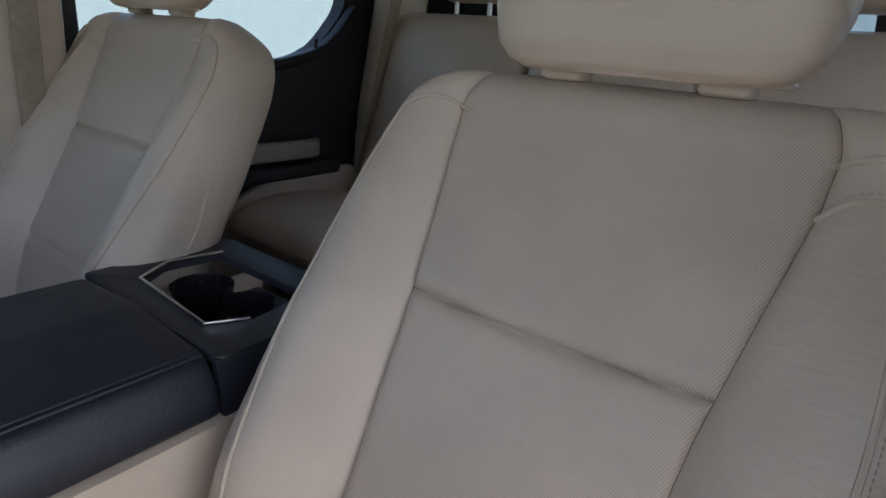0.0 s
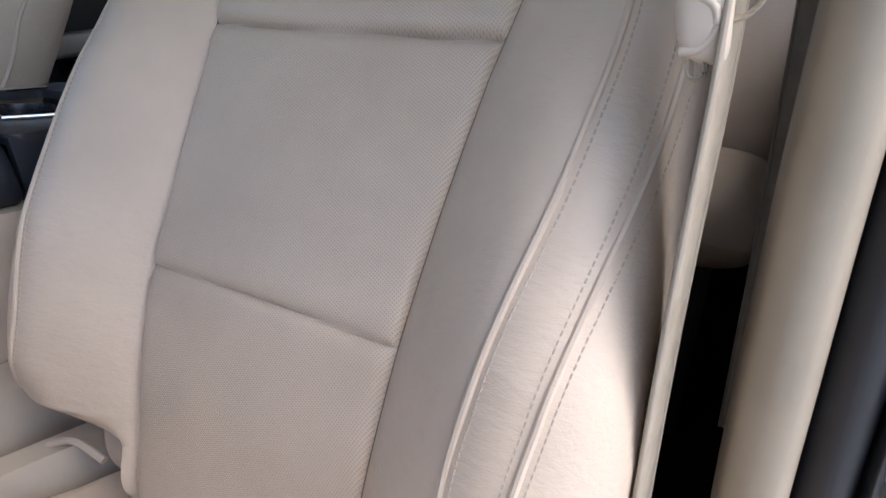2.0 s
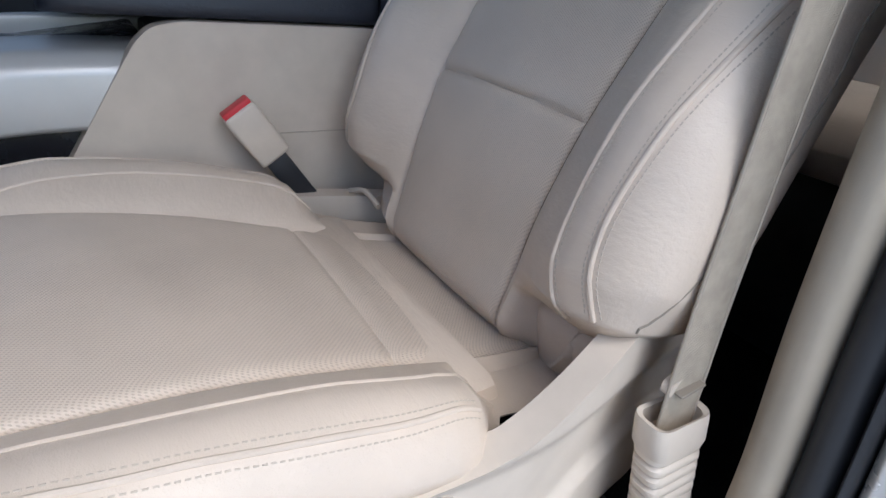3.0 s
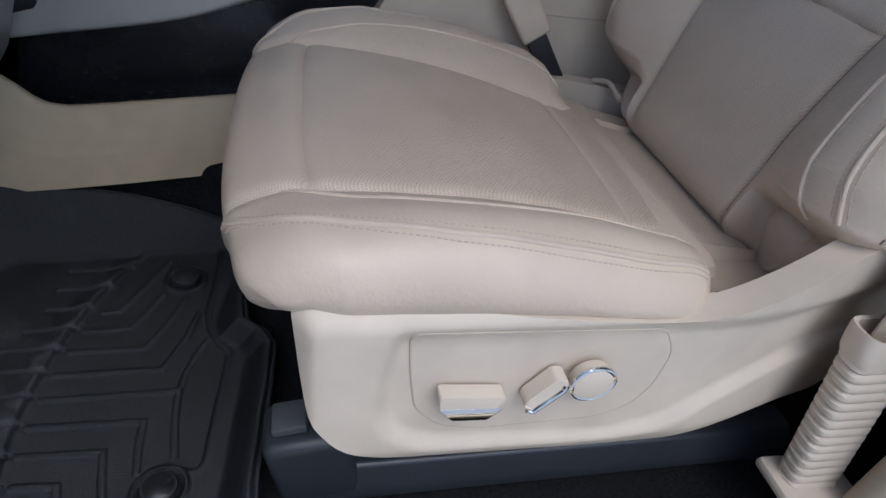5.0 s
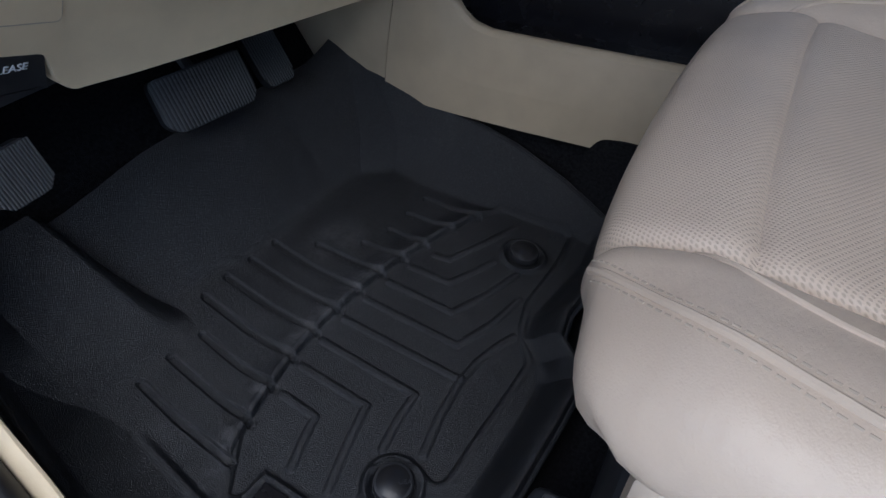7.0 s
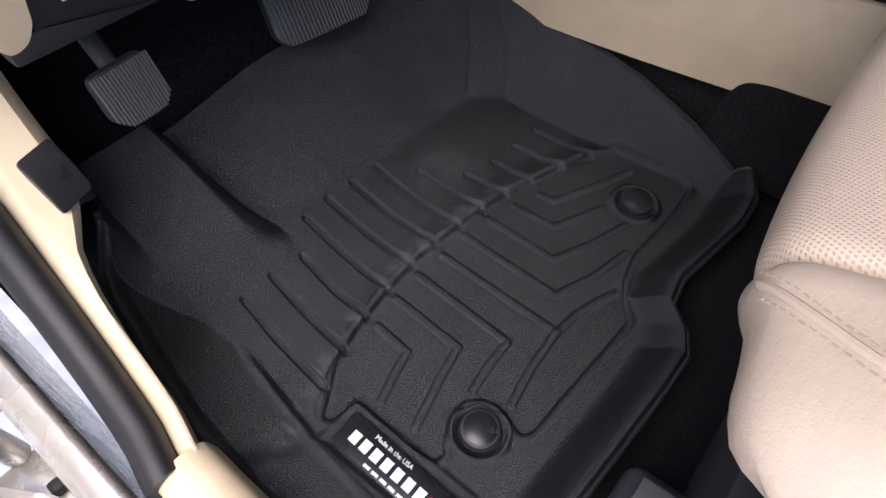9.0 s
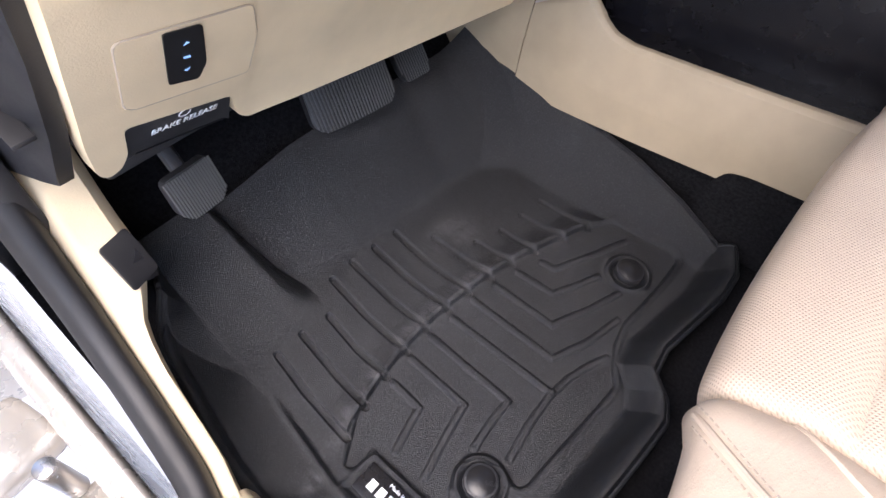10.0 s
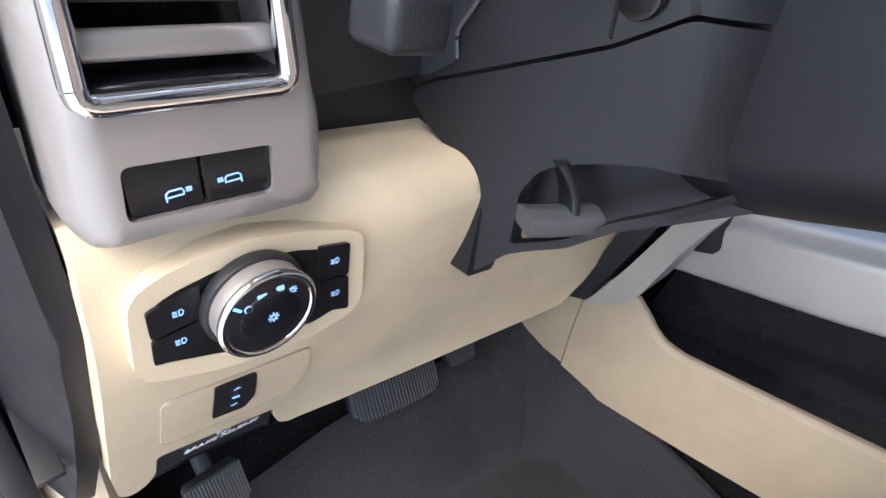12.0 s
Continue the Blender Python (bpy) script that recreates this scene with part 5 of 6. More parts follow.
for k in range(4):
    part("mark_bar", box((0.011, 0.0085, 0.0006), (-0.0780, -0.0075 - 0.0125 * k, 0.6153)), RED, plate, "red mark bar")
for k in range(9):
    part("mark_bar", box((0.0028, 0.007, 0.0006), (-0.0900, 0.055 - 0.0095 * k, 0.6153)), PRINT, plate)


def words(name, text, size, m, mat, parent, depth=0.0004):
    cu = bpy.data.curves.new(name, "FONT")
    cu.body, cu.size, cu.extrude, cu.align_x, cu.align_y = text, size, depth, "CENTER", "CENTER"
    tmp = new(name, cu)
    me = bpy.data.meshes.new_from_object(tmp)
    bpy.data.objects.remove(tmp)
    me.transform(m)
    me.materials.clear()
    return link_part(name, me, parent, "", mat)


words("lettering", "Made in the USA", 0.0062, pose(-0.0655, 0.045, 0.6155, 0, 0, -90), PRINT, plate)
words("lettering", "USA", 0.007, pose(0.004, -0.010, 0.6206, 0, 0, -60), BLACK, mat_obj)

# ---- pedals ----
def pedal(name, label, c, w, h, tilt, yaw, ribs, taper, arm_to, vertical=True):
    ob = thing(name, c, label, "pedal", "pedals")
    fr = pose(*c, 90 - tilt, 0, yaw)
    out = soften([(-w / 2, -h * 0.30), (-w * taper / 2, -h / 2), (w * taper / 2, -h / 2), (w / 2, -h * 0.30), (w / 2 * 0.96, h / 2), (-w / 2 * 0.96, h / 2)], 0.008, 4)
    part("pad", panel(out, lambda a, b, d: fr @ Vector((a, b, d - 0.0 - 6 * a * a * 0.4)), 0.012, (0.02, 0.02), bevel=0.003), BLACK, ob, "ribbed black rubber pad")
    for k in range(ribs):
        x = -w / 2 * 0.93 + w * 0.93 * k / (ribs - 1)
        slope = max(0.0, (abs(x) - w * taper / 2) / (w / 2 - w * taper / 2))
        top, bot = h / 2 - 0.002, -h / 2 + 0.001 + 0.2 * h * slope
        part("rib", tube([fr @ Vector((x, v, 0.0006 - 2.4 * x * x)) for v in (bot, (top + bot) / 2, top)], 0.0012, 6), GREY, ob)
    part("arm", tube([fr @ Vector((0, h * 0.2, -0.014)), (np.array(fr @ Vector((0, h * 0.5, -0.04))) + np.array(arm_to)) / 2, arm_to], 0.008, 8, flat=0.6), BLACK, ob)


pedal("brake_pedal", "wide ribbed black brake pedal under the dash", (0.197, 0.380, 0.777), 0.120, 0.060, 32, -8, 27, 0.80, (0.19, 0.56, 1.0))
pedal("parking_brake_pedal", "small ribbed black parking brake pedal", (-0.030, 0.345, 0.820), 0.052, 0.046, 24, 4, 18, 0.62, (-0.03, 0.50, 1.0))
pedal("accelerator_pedal", "narrow ribbed black accelerator pedal", (0.325, 0.415, 0.760), 0.050, 0.085, 40, -6, 13, 0.75, (0.33, 0.58, 0.95))
hook = thing("hood_release", (-0.118, 0.352, 0.775), "black hood release lever in the kick panel", "lever")
hm = pose(-0.113, 0.352, 0.782, 47, 0, 6)
lever = part("lever", panel(soften([(-0.013, -0.026), (0.017, -0.021), (0.019, 0.026), (-0.012, 0.023)], 0.004, 4), lambda a, b, d: hm @ Vector((a, b, d - 6 * b * b)), 0.026, (0.008, 0.008), bevel=0.004, seg=3), SATIN, hook)
part("grip_mark", panel([(0.002, -0.004), (0.012, 0.006), (0.012, -0.006)], lambda a, b, d: hm @ Vector((a, b, d + 0.0005)), 0.001, bevel=0), PIANO, lever)
part("pocket", panel(soften([(-0.026, -0.020), (0.016, -0.030), (0.020, 0.030), (-0.024, 0.024)], 0.005, 3), lambda a, b, d: hm @ Vector((a, b, d - 0.016)), 0.010, bevel=0.002), PIANO, hook)

# ---- dashboard ----
DASH_Z = np.linspace(0.80, 1.20, 401)
DASH_Y = np.interp(DASH_Z, [0.80, 0.84, 0.87, 0.90, 0.96, 1.02, 1.06, 1.10, 1.20], [0.357, 0.352, 0.346, 0.336, 0.307, 0.278, 0.262, 0.254, 0.249])
for _ in range(3):
    DASH_Y[12:-12] = np.convolve(DASH_Y, np.ones(25) / 25, "valid")


def dash_y(x, z):
    y = float(np.interp(z, DASH_Z, DASH_Y))
    return y - 0.10 * max(0, x - 0.05) * float(smoothstep(1.05, 0.85, z))


dash = thing("knee_panel", (0.10, 0.33, 0.86), "ivory grained plastic lower dash panel", "dashboard")


def knee(a, b, d):
    """The face of the knee panel: b runs up the face and over the ledge behind its rounded top."""
    lean = 0.12 * (0.13 - a)
    if b <= 1.10:
        z = b + lean * max(0.0, (b - 1.0) / 0.1)
        return (a, dash_y(a, min(z, 1.10)) - d, z)
    c = b - 1.10
    turn = min(1.0, c / 0.045) * math.pi / 2
    far = max(0.0, c - 0.045)
    return (a, dash_y(a, 1.10) + 0.025 * (1 - math.cos(turn)) + far - d * math.cos(turn), 1.10 + lean + 0.0325 * math.sin(turn) + 0.19 * far + d * math.sin(turn))


def knee_b(a, z):
    return z if z < 1.0 else 1.0 + (z - 1.0) / (1 + 1.2 * (0.13 - a))


outline = [(-0.088, 1.215), (-0.089, 1.12), (-0.092, 1.08), (-0.098, 1.02), (-0.101, 0.944), (-0.099, 0.899), (-0.092, 0.888), (-0.080, 0.892), (-0.073, 0.906), (-0.072, 0.942), (0.022, 0.907), (0.029, 0.874), (0.040, 0.863), (0.093, 0.856), (0.17, 0.849), (0.41, 0.831), (0.44, 0.86),
           (0.50, 0.98), (0.42, 1.01), (0.30, 1.000), (0.195, 1.004), (0.178, 1.012), (0.168, 1.05), (0.161, 1.085), (0.158, 1.10), (0.155, 1.13), (0.150, 1.215)]
sw_hole = soften([(-0.065, 1.120), (-0.055, 1.1235), (-0.036, 1.1265), (-0.016, 1.126), (0.009, 1.120), (0.040, 1.108), (0.041, 1.065), (0.018, 1.061), (-0.032, 1.068), (-0.068, 1.082)], 0.003, 3)
part("knee_bolster", panel(soften(outline, 0.006, 3), knee, 0.02, (0.008, 0.006), holes=[[(a, knee_b(a, z)) for a, z in sw_hole]], bevel=0.0035, seg=3), IVORY, dash)
fuse = soften([(-0.068, 1.032), (0.031, 1.010), (0.039, 0.975), (0.036, 0.931), (-0.062, 0.961), (-0.069, 0.968)], 0.006, 3)
part("fuse_cover", panel(fuse, lambda a, b, d: (a, dash_y(a, b) - d - 0.0016, b), 0.004, (0.03, 0.012), bevel=0.0014), IVORY, dash, "ivory fuse box cover")
# thin bar in darker tan, painting in the shadow of the cover's groove
part("cover_groove", tube([(a, dash_y(a, b) - 0.0006, b) for a, b in fuse + fuse[:1]], 0.0010, 6), THREAD, dash)
part("under_cover", box((0.52, 0.14, 0.02), (0.17, 0.43, 0.875), 0.004), BLACK, dash)
def grown(poly, r):
    """The outline poly, set outwards by r."""
    p = np.array(poly, float)
    t = np.roll(p, -1, 0) - np.roll(p, 1, 0)
    n = np.stack([t[:, 1], -t[:, 0]], 1) / (np.linalg.norm(t, axis=1)[:, None] + 1e-9)
    area = 0.5 * np.sum(p[:, 0] * np.roll(p[:, 1], -1) - np.roll(p[:, 0], -1) * p[:, 1])
    return [tuple(q) for q in p + n * r * np.sign(area)]


part("switch_surround", panel(grown(sw_hole, 0.0118), lambda a, b, d: (a, 0.2482 + 0.10 * (1.10 - b) - d, b), 0.016, (0.02, 0.02), holes=[sw_hole], bevel=0.006, seg=6), IVORY, dash)
# dark end panel towards the door
part("end_panel", panel([(0.268, 1.36), (0.270, 1.10), (0.290, 1.03), (0.318, 0.96), (0.350, 0.896), (0.50, 0.86), (0.50, 1.36)], lambda a, b, d: (-0.100 - 0.26 * (a - 0.26) - d, a, b), 0.012, (0.04, 0.04), bevel=0.003), DARK, dash, "dark grey end panel")
part("end_step", box((0.016, 0.10, 0.004), (-0.128, 0.37, 0.965), 0.001), SEAL, dash)
part("core", box((0.62, 0.24, 0.36), (0.22, 0.50, 1.12), 0.02), BLACK, dash)
upper = thing("dashboard", (0.60, 0.45, 1.20), "dark grey upper dashboard across the cab", "dashboard")
part("upper_pad", sweep(soften([(0.318, 1.14), (0.296, 1.33), (0.310, 1.39), (0.40, 1.42), (0.62, 1.36), (0.62, 1.0), (0.34, 1.0)], 0.03, 4), [(0.025, 0, 0), (0.6, 0, 0), (1.40, 0, 0)], (0, 1, 0), (0, 0, 1)), DARK, upper)
part("cluster_recess", box((0.16, 0.02, 0.10), (0.092, 0.312, 1.225), 0.004), BLACK, upper)
part("glove_side", box((0.80, 0.20, 0.30), (1.02, 0.42, 0.98), 0.03, 3), TRIM, upper)
part("strut", panel(soften([(0.150, 1.075), (0.190, 1.075), (0.222, 0.995), (0.262, 0.905), (0.303, 0.825), (0.252, 0.859), (0.235, 0.885), (0.205, 0.965)], 0.004), lambda a, b, d: (0.440 - d, a, b), 0.065, bevel=0.003), RAIL, upper, "silver console strut")
# black sheet drawn in for the shadow in the gap beside the strut
part("strut_shadow", panel(soften([(0.200, 1.075), (0.235, 1.075), (0.335, 0.815), (0.306, 0.825)], 0.004), lambda a, b, d: (0.452 - d, a, b), 0.05, bevel=0.003), BLACK, upper)
part("radio_panel", box((0.36, 0.10, 0.40), (0.70, 0.29, 1.10), 0.02, 3, (-18, 0, 0)), BLACK, upper)

# vent bezel
bez = thing("vent_bezel", (-0.03, 0.26, 1.15), "satin silver vent bezel with chrome-edged louvres", "air vent")
vent_hole = soften([(-0.074, 1.216), (0.007, 1.2105), (0.001, 1.33), (-0.069, 1.335)], 0.007, 3)
btn_hole = soften([(-0.066, 1.1905), (-0.003, 1.1850), (-0.005, 1.1620), (-0.068, 1.1670)], 0.004, 3)


bezel_out = soften([(-0.080, 1.36), (-0.083, 1.25), (-0.0875, 1.168), (-0.082, 1.1560), (0.015, 1.1475), (0.0225, 1.154), (0.0240, 1.19), (0.019, 1.24), (0.008, 1.36)], 0.004, 4)


def bezel_y(a, b):
    q = float(np.clip(1 - dist_to(np.array([a]), np.array([b]), bezel_out + bezel_out[:1])[0] / 0.008, 0, 1))
    return -0.007 * (1 - math.sqrt(1 - q * q)) - 0.016 * float(smoothstep(-0.070, -0.100, a))


part("bezel", panel(bezel_out, lambda a, b, d: (a, 0.2395 + 0.04 * (b - 1.15) - d, b), 0.035, (0.004, 0.006), holes=[vent_hole, btn_hole], bevel=0, depth=bezel_y), SILVER, bez)
part("bezel_body", box((0.096, 0.05, 0.046), (-0.030, 0.281, 1.178), 0.006, 2), SILVER, bez)
rim_pts = [(a, 0.237 + 0.04 * (b - 1.15), b) for a, b in vent_hole]
part("chrome_frame", tube(rim_pts + rim_pts[:1], 0.0048, 14, up=(0, 1, 0)), CHROME, bez, "chrome vent frame")
for k in range(5):
    z = 1.2290 + 0.0212 * k
    part("louvre", box((0.078, 0.022, 0.0115), (-0.0335, 0.257, z), 0.003, 3, (-16, 4, 0)), SILVER, bez)
part("vent_floor", box((0.082, 0.05, 0.003), (-0.033, 0.268, 1.2175), 0.001, 1, (0, 4, 0)), PIANO, bez)
part("vent_back", box((0.10, 0.01, 0.16), (-0.032, 0.305, 1.27), 0.002), PIANO, bez)
for x0, x1, flip in ((-0.0655, -0.0362, 1), (-0.0348, -0.0045, -1)):
    btn = part("brake_control_button", panel(soften([(x0, 1.1837 - 0.087 * x0), (x1, 1.1837 - 0.087 * x1), (x1, 1.1627 - 0.079 * x1), (x0, 1.1627 - 0.079 * x0)], 0.002, 3), lambda a, b, d: (a, 0.242 + 0.04 * (b - 1.15) - d, b), 0.01, bevel=0.0012), SATIN, bez, "black button with a lit trailer icon")
    cx, cz = (x0 + x1) / 2 + 0.003 * flip, 1.1735
    icon = [(-0.0045, -0.003), (-0.0045, 0.0012), (-0.003, 0.0026), (0.0035, 0.0026), (0.0045, 0.001), (0.0045, -0.001), (0.003, -0.001)]
    part("icon", tube([(cx + flip * a * 0.8, 0.2405 + 0.04 * (cz - 1.15), cz + b * 0.8) for a, b in icon + [(-0.002, -0.001), (-0.0045, -0.001)]], 0.00045, 5, up=(0, 1, 0)), ICON, btn)
    part("icon", box((0.0024, 0.0006, 0.0020), (cx + flip * 0.0058, 0.2405 + 0.04 * (cz - 1.15), cz + 0.001)), ICON, btn)

# lamp switch
lamp = thing("headlamp_switch", (-0.015, 0.25, 1.09), "black headlamp switch with a chrome-ringed rotary knob", "switch")


def face(a, b, d):
    return (a, 0.2485 + 0.10 * (1.10 - b) - d, b)


part("switch_plate", panel([(x * 1.04, 1.10 + (z - 1.10) * 1.04) for x, z in sw_hole], face, 0.012, bevel=0.002), SATIN, lamp)
for quad in ([(-0.070, 1.118), (-0.0455, 1.124), (-0.0455, 1.1035), (-0.070, 1.1015)], [(-0.070, 1.0995), (-0.0455, 1.1015), (-0.0455, 1.0795), (-0.071, 1.0845)],
             [(0.020, 1.118), (0.040, 1.113), (0.040, 1.0905), (0.022, 1.094)], [(0.022, 1.092), (0.040, 1.0885), (0.041, 1.062), (0.024, 1.068)]):
    part("key", panel(soften(quad, 0.002, 3), lambda a, b, d: face(a, b, d + 0.0025), 0.004, bevel=0.0008), SATIN, lamp)
kc = (-0.0195, 1.1030)
part("knob_base", cyl(0.0280, 0.008, face(*kc, 0.004), turn=(-84, 0, 0), seg=56, bevel=0.002), BLACK, lamp)
knob = part("knob", cyl(0.0255, 0.018, face(*kc, 0.011), turn=(-84, 0, 0), seg=64, bevel=0.003), SILVER, lamp, "satin silver rotary knob")
ringp = [np.array(face(kc[0] + 0.0243 * math.cos(t), kc[1] + 0.0243 * math.sin(t), 0.0190)) for t in np.linspace(0, 2 * math.pi, 65)]
part("chrome_ring", tube(ringp, 0.0024, 10, up=(0, 1, 0)), CHROME, knob, "chrome ring")
part("knob_face", cyl(0.0222, 0.003, face(*kc, 0.0193), turn=(-84, 0, 0), seg=56, bevel=0.0006), SATIN, knob)
part("knob_dish", cyl(0.0160, 0.002, face(*kc, 0.0205), turn=(-84, 0, 0), seg=48, bevel=0.0006), PIANO, knob)


def icon_ring(x, z, r, d, rays, parent, mat=ICON):
    part("icon", tube([face(x + r * math.cos(t), z + r * math.sin(t), d) for t in np.linspace(0, 2 * math.pi, 17)], 0.0004, 5, up=(0, 1, 0)), mat, parent)
    for k in range(rays):
        t = 2 * math.pi * k / rays
        part("icon_ray", tube([face(x + r * f * math.cos(t), z + r * f * math.sin(t), d) for f in (1.5, 1.8, 2.1)], 0.00035, 5, up=(0, 1, 0.1)), mat, parent)


icon_ring(kc[0] + 0.001, kc[1] - 0.001, 0.0014, 0.0219, 8, knob)
icon_ring(kc[0] - 0.0112, kc[1] + 0.0104, 0.0019, 0.0212, 0, knob)
icon_ring(kc[0] + 0.0122, kc[1] + 0.0112, 0.0012, 0.0212, 8, knob)
part("icon", box((0.005, 0.0006, 0.002), face(kc[0] - 0.004, kc[1] + 0.0152, 0.0212), 0.0002), ICON, knob)
part("icon", box((0.004, 0.0006, 0.003), face(kc[0] + 0.0055, kc[1] + 0.0156, 0.0212), 0.0006), ICON, knob)
part("pointer", box((0.0012, 0.0008, 0.005), face(kc[0] - 0.0168, kc[1] + 0.0130, 0.0212), 0.0002, 1, (0, -48, 0)), glow_material("lit_blue_pointer", (0.05, 0.3, 1.0), 2.0), knob)
for x, z in ((-0.056, 1.1120), (-0.057, 1.0935), (0.0305, 1.1045), (0.0315, 1.0795)):
    shape = [(0.0, -0.0018), (0.0, 0.0018), (0.0014, 0.0016), (0.0022, 0.0), (0.0014, -0.0016), (0.0, -0.0018)]
    part("icon", tube([face(x + a, z + b, 0.0029) for a, b in shape], 0.00032, 5, up=(0, 1, 0)), ICON, lamp)
    for k in (-1, 0, 1):
        part("icon_ray", box((0.0022, 0.0005, 0.0005), face(x - 0.0020, z + 0.0013 * k, 0.0028), turn=(0, 12, 0)), ICON, lamp)

# pedal adjust switch
adj = thing("pedal_adjust_switch", (-0.02, 0.285, 0.985), "small black rocker switch with lit arrows", "switch")
adj_out = soften([(-0.038, 1.023), (-0.010, 1.016), (-0.006, 0.974), (-0.012, 0.960), (-0.036, 0.970)], 0.003, 3)
part("rocker", panel(adj_out, lambda a, b, d: (a, dash_y(a, b) - d - 0.003, b), 0.008, (0, 0.012), bevel=0.0015), SATIN, adj)
for z, s in ((1.005, 1), (0.979, -1)):
    part("icon", panel([(-0.0245, z), (-0.0195, z), (-0.022, z + 0.0024 * s)], lambda a, b, d: (a, dash_y(a, b) - d - 0.0036, b), 0.0004, bevel=0), ICON, adj)
part("icon", box((0.0055, 0.0006, 0.0012), (-0.022, dash_y(-0.02, 0.992) - 0.0036, 0.992), 0.0006, 1, (0, 12, 0)), ICON, adj)

# brake release lever
rel = thing("brake_release", (-0.03, 0.345, 0.90), "black brake release lever with white lettering", "lever")
part("lever_face", panel([(-0.075, 0.949), (0.021, 0.912), (0.019, 0.876), (-0.071, 0.898)], lambda a, b, d: (a, dash_y(a, b) + 0.002 - d, b), 0.016, (0.02, 0.02), bevel=0.002), BLACK, rel)
words("lettering", "BRAKE RELEASE", 0.0090, pose(-0.0215, dash_y(-0.022, 0.909) + 0.0012, 0.9085, 115.5, 0, 0) @ Matrix.Rotation(radians(-14.5), 4, "Z"), PRINT, rel)
part("icon", tube([(-0.022 + 0.005 * math.cos(t), dash_y(-0.02, 0.919) + 0.0010 - 0.002 * math.sin(t), 0.9190 + 0.004 * math.sin(t)) for t in np.linspace(0, 6.3, 20)], 0.0006, 5, up=(0, 1, 0)), PRINT, rel)

# ---- steering column and wheel ----
col = thing("steering_column", (0.23, 0.22, 1.05), "dark grey steering column shroud with tilt lever", "steering column")
# long side face of the shroud, with the lever's opening
def shroud(a, b, d):
    return (0.152 + 0.36 * (0.27 - a) - d, a, b)


def shroud_turn(a, b):
    return float(-0.075 * smoothstep(0.165, 0.075, a) ** 1.6)


side_out = soften([(0.312, 1.160), (0.298, 1.142), (0.258, 1.108), (0.256, 1.06), (0.263, 1.031), (0.252, 1.036), (0.232, 1.060), (0.215, 1.070), (0.193, 1.081), (0.166, 1.105), (0.135, 1.124), (0.112, 1.137), (0.085, 1.160),
                   (0.07, 1.19), (0.065, 1.232), (0.158, 1.2365), (0.193, 1.2145), (0.300, 1.170)], 0.006, 4)
lever_hole = soften([(0.230, 1.070), (0.229, 1.112), (0.220, 1.130), (0.206, 1.140), (0.182, 1.148), (0.158, 1.154), (0.134, 1.152), (0.112, 1.1445), (0.138, 1.1295), (0.168, 1.1115), (0.195, 1.0875), (0.215, 1.077)], 0.004, 4)
part("left_shell", panel(side_out, shroud, 0.012, (0.012, 0.012), holes=[lever_hole], bevel=0.004, seg=3, depth=shroud_turn), DARK, col)
upper_out = soften([(0.312, 1.166), (0.300, 1.173), (0.193, 1.2175), (0.158, 1.2395), (0.065, 1.236), (0.06, 1.33), (0.20, 1.33), (0.312, 1.28)], 0.004, 3)
part("upper_shell", panel(upper_out, shroud, 0.012, (0.012, 0.02), bevel=0.002, depth=shroud_turn), DARK, col)
part("ignition_socket", cyl(0.014, 0.012, shroud(0.185, 1.245, -0.002), "x", 32, 0.003), SATIN, col)
hide_out = soften([(0.310, 1.240), (0.262, 1.240), (0.272, 1.222), (0.280, 1.208), (0.278, 1.190), (0.300, 1.175), (0.310, 1.185)], 0.004, 3)
part("side_pad", panel(hide_out, lambda a, b, d: shroud(a, b, d + 0.004), 0.006, (0.008, 0.008), bevel=0.002, seg=3), BLACKHIDE, col, "black grained pad")
part("pad_seam", tube(spline([shroud(a, b, 0.0045) for a, b in ((0.262, 1.240), (0.271, 1.222), (0.2785, 1.208), (0.2775, 1.192))], 20), 0.0013, 6), GREY, col)
part("panel_split", box((0.002, 0.002, 0.10), shroud(0.195, 1.27, 0.0005)), SEAL, col)
part("lower_shell", box((0.25, 0.22, 0.30), (0.345, 0.125, 1.268), 0.060, 6, (-20, 0, -8)), DARK, col)
part("lever_pocket", panel(soften([(0.25, 1.06), (0.25, 1.13), (0.20, 1.165), (0.10, 1.17), (0.095, 1.135), (0.18, 1.085)], 0.004), lambda a, b, d: (0.188 + 0.36 * (0.27 - a) - d, a, b), 0.004, bevel=0), DARK, col)
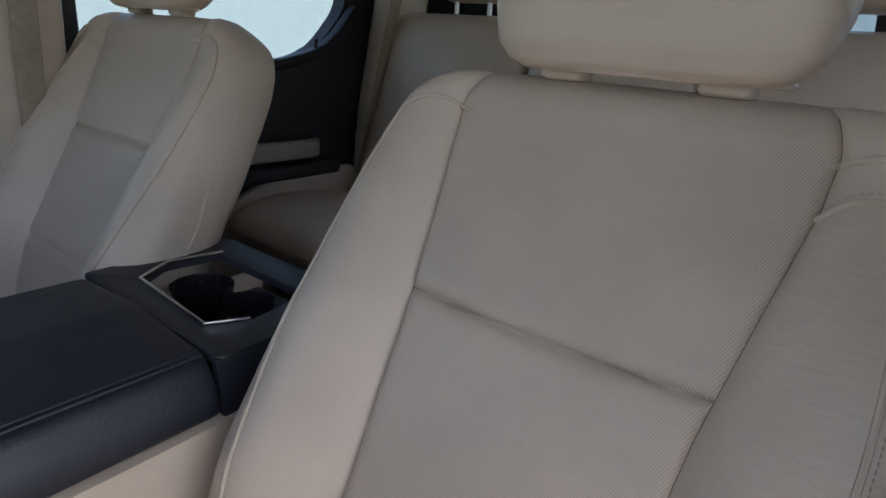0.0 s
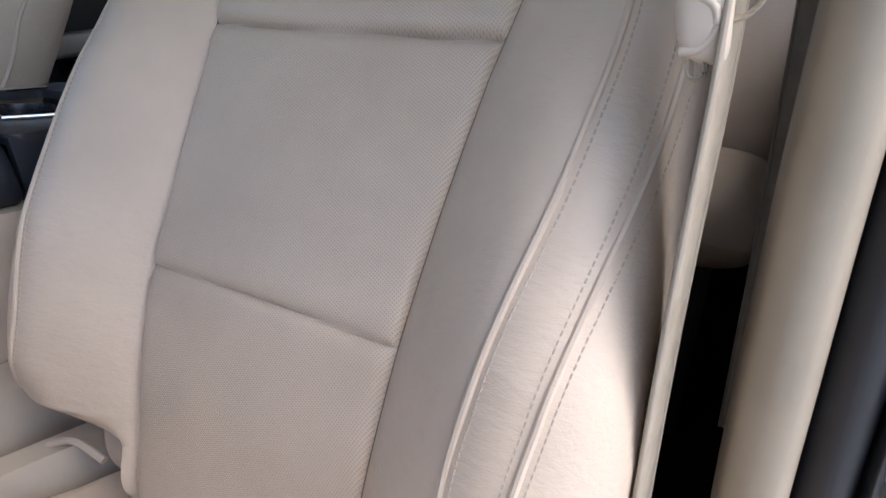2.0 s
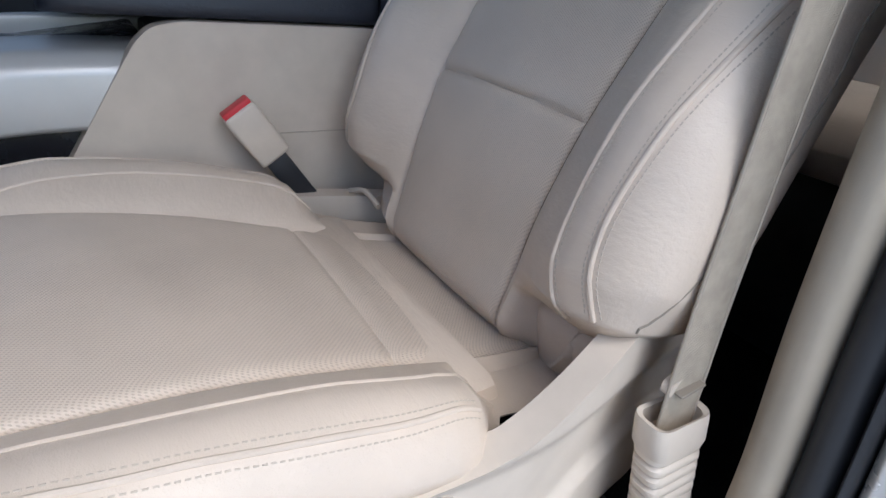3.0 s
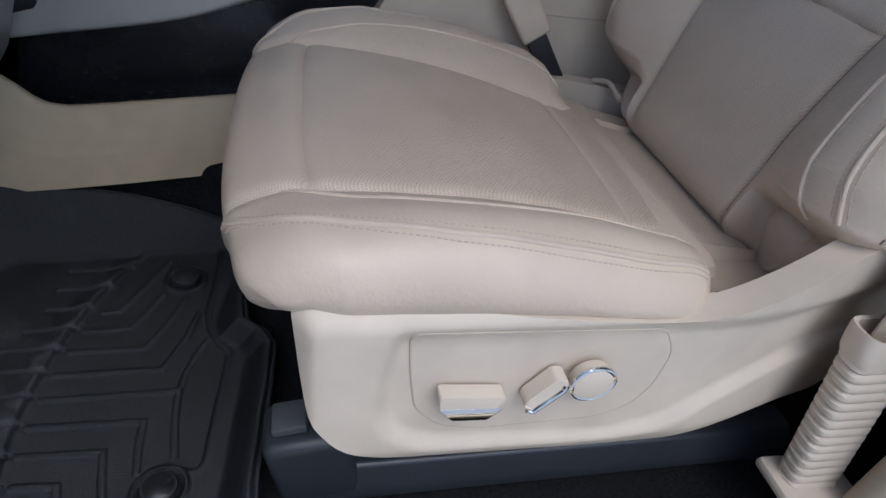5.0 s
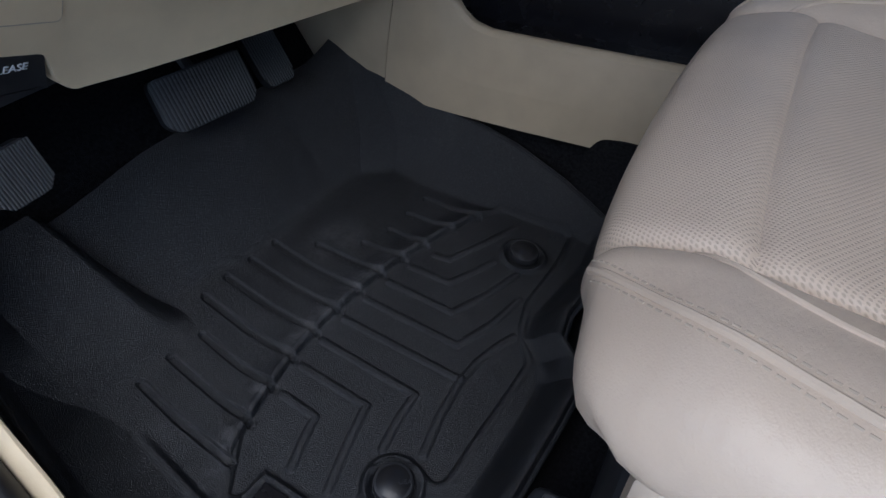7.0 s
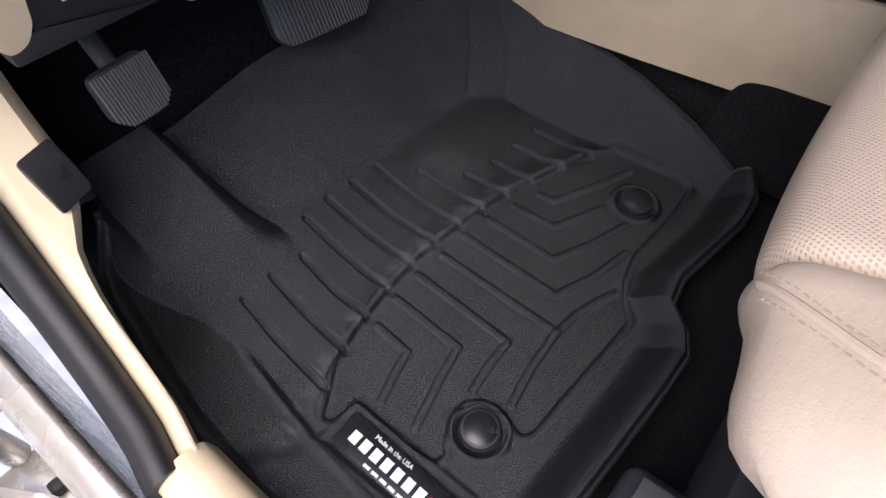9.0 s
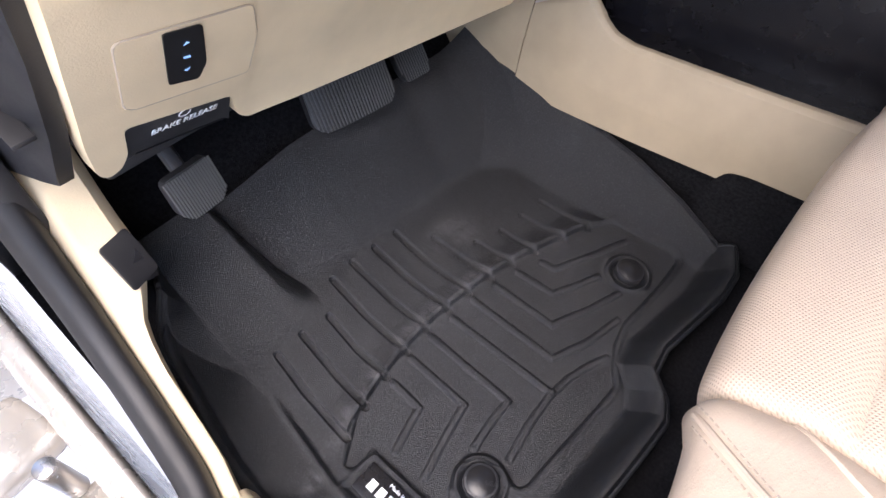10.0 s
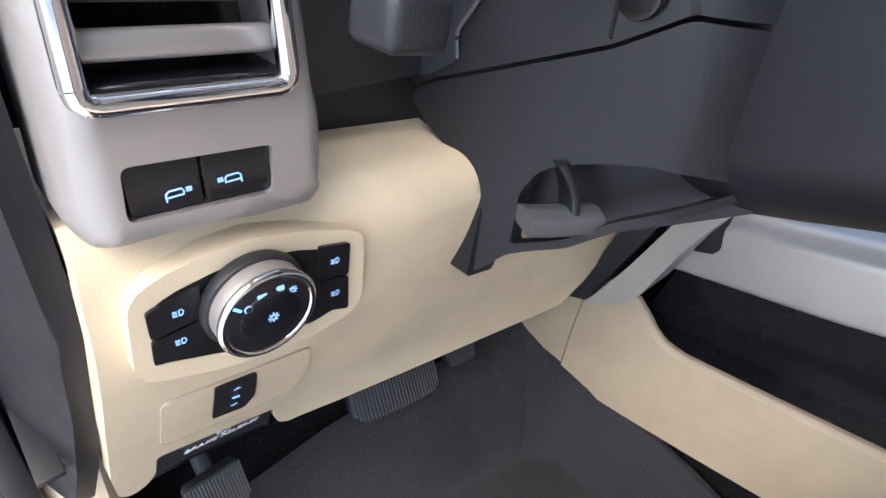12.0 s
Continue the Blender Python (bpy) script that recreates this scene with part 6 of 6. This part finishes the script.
lev = part("tilt_lever", sweep(soften([(-0.012, -0.007), (0.012, -0.007), (0.012, 0.006), (0.0, 0.009), (-0.012, 0.006)], 0.003), spline([(0.150, 0.210, 1.106), (0.162, 0.203, 1.105), (0.182, 0.193, 1.104), (0.197, 0.186, 1.103)], 10), (0.45, 0.9, 0), (0, 0, 1)), DARK, col, "grey tilt lever")
lev.data.materials[0] = GREY
part("lever_web", sweep(rounded(0.022, 0.006, 0.002), spline([(0.178, 0.196, 1.106), (0.182, 0.200, 1.118), (0.180, 0.206, 1.132), (0.176, 0.212, 1.142)], 12), (0.45, 0.9, 0), (0.9, -0.45, 0.2)), DARK, lev)
part("corner_filler", panel(soften([(0.157, 1.093), (0.193, 1.063), (0.180, 1.028), (0.151, 1.033)], 0.004), lambda a, b, d: (a, 0.253 - d, b), 0.02, bevel=0.003, seg=3), DARK, col)

wheel = thing("steering_wheel", (0.25, -0.05, 1.25), "black leather steering wheel in front of the driver seat", "steering wheel")
wm = pose(0.24, -0.035, 1.36, 66, 0, 0)
part("rim", tube([wm @ Vector((0.185 * math.cos(t), 0.185 * math.sin(t), 0)) for t in np.linspace(0, 2 * math.pi, 73)], 0.0155, 12, up=tuple(wm.to_3x3() @ Vector((0, 0, 1)))), BLACKHIDE, wheel)
part("hub", panel(soften([(-0.085, 0.05), (0.085, 0.05), (0.075, -0.06), (0.03, -0.085), (-0.03, -0.085), (-0.075, -0.06)], 0.03, 5), lambda a, b, d: wm @ Vector((a, b, d + 0.01)), 0.06, bevel=0.012, seg=3), BLACK, wheel)
for a0 in (0, 180, 270):
    part("spoke", tube([wm @ Vector((r * math.cos(radians(a0)), r * math.sin(radians(a0)), -0.01)) for r in (0.06, 0.12, 0.18)], 0.018, 10, flat=0.5), DARK, wheel)
part("stalk", tube([(0.17, 0.20, 1.265), (0.12, 0.203, 1.260), (0.05, 0.205, 1.254)], 0.008, 12), BLACK, col)
part("stalk_end", box((0.032, 0.03, 0.024), (0.034, 0.200, 1.244), 0.006, 3, (0, 8, 0)), BLACK, col)
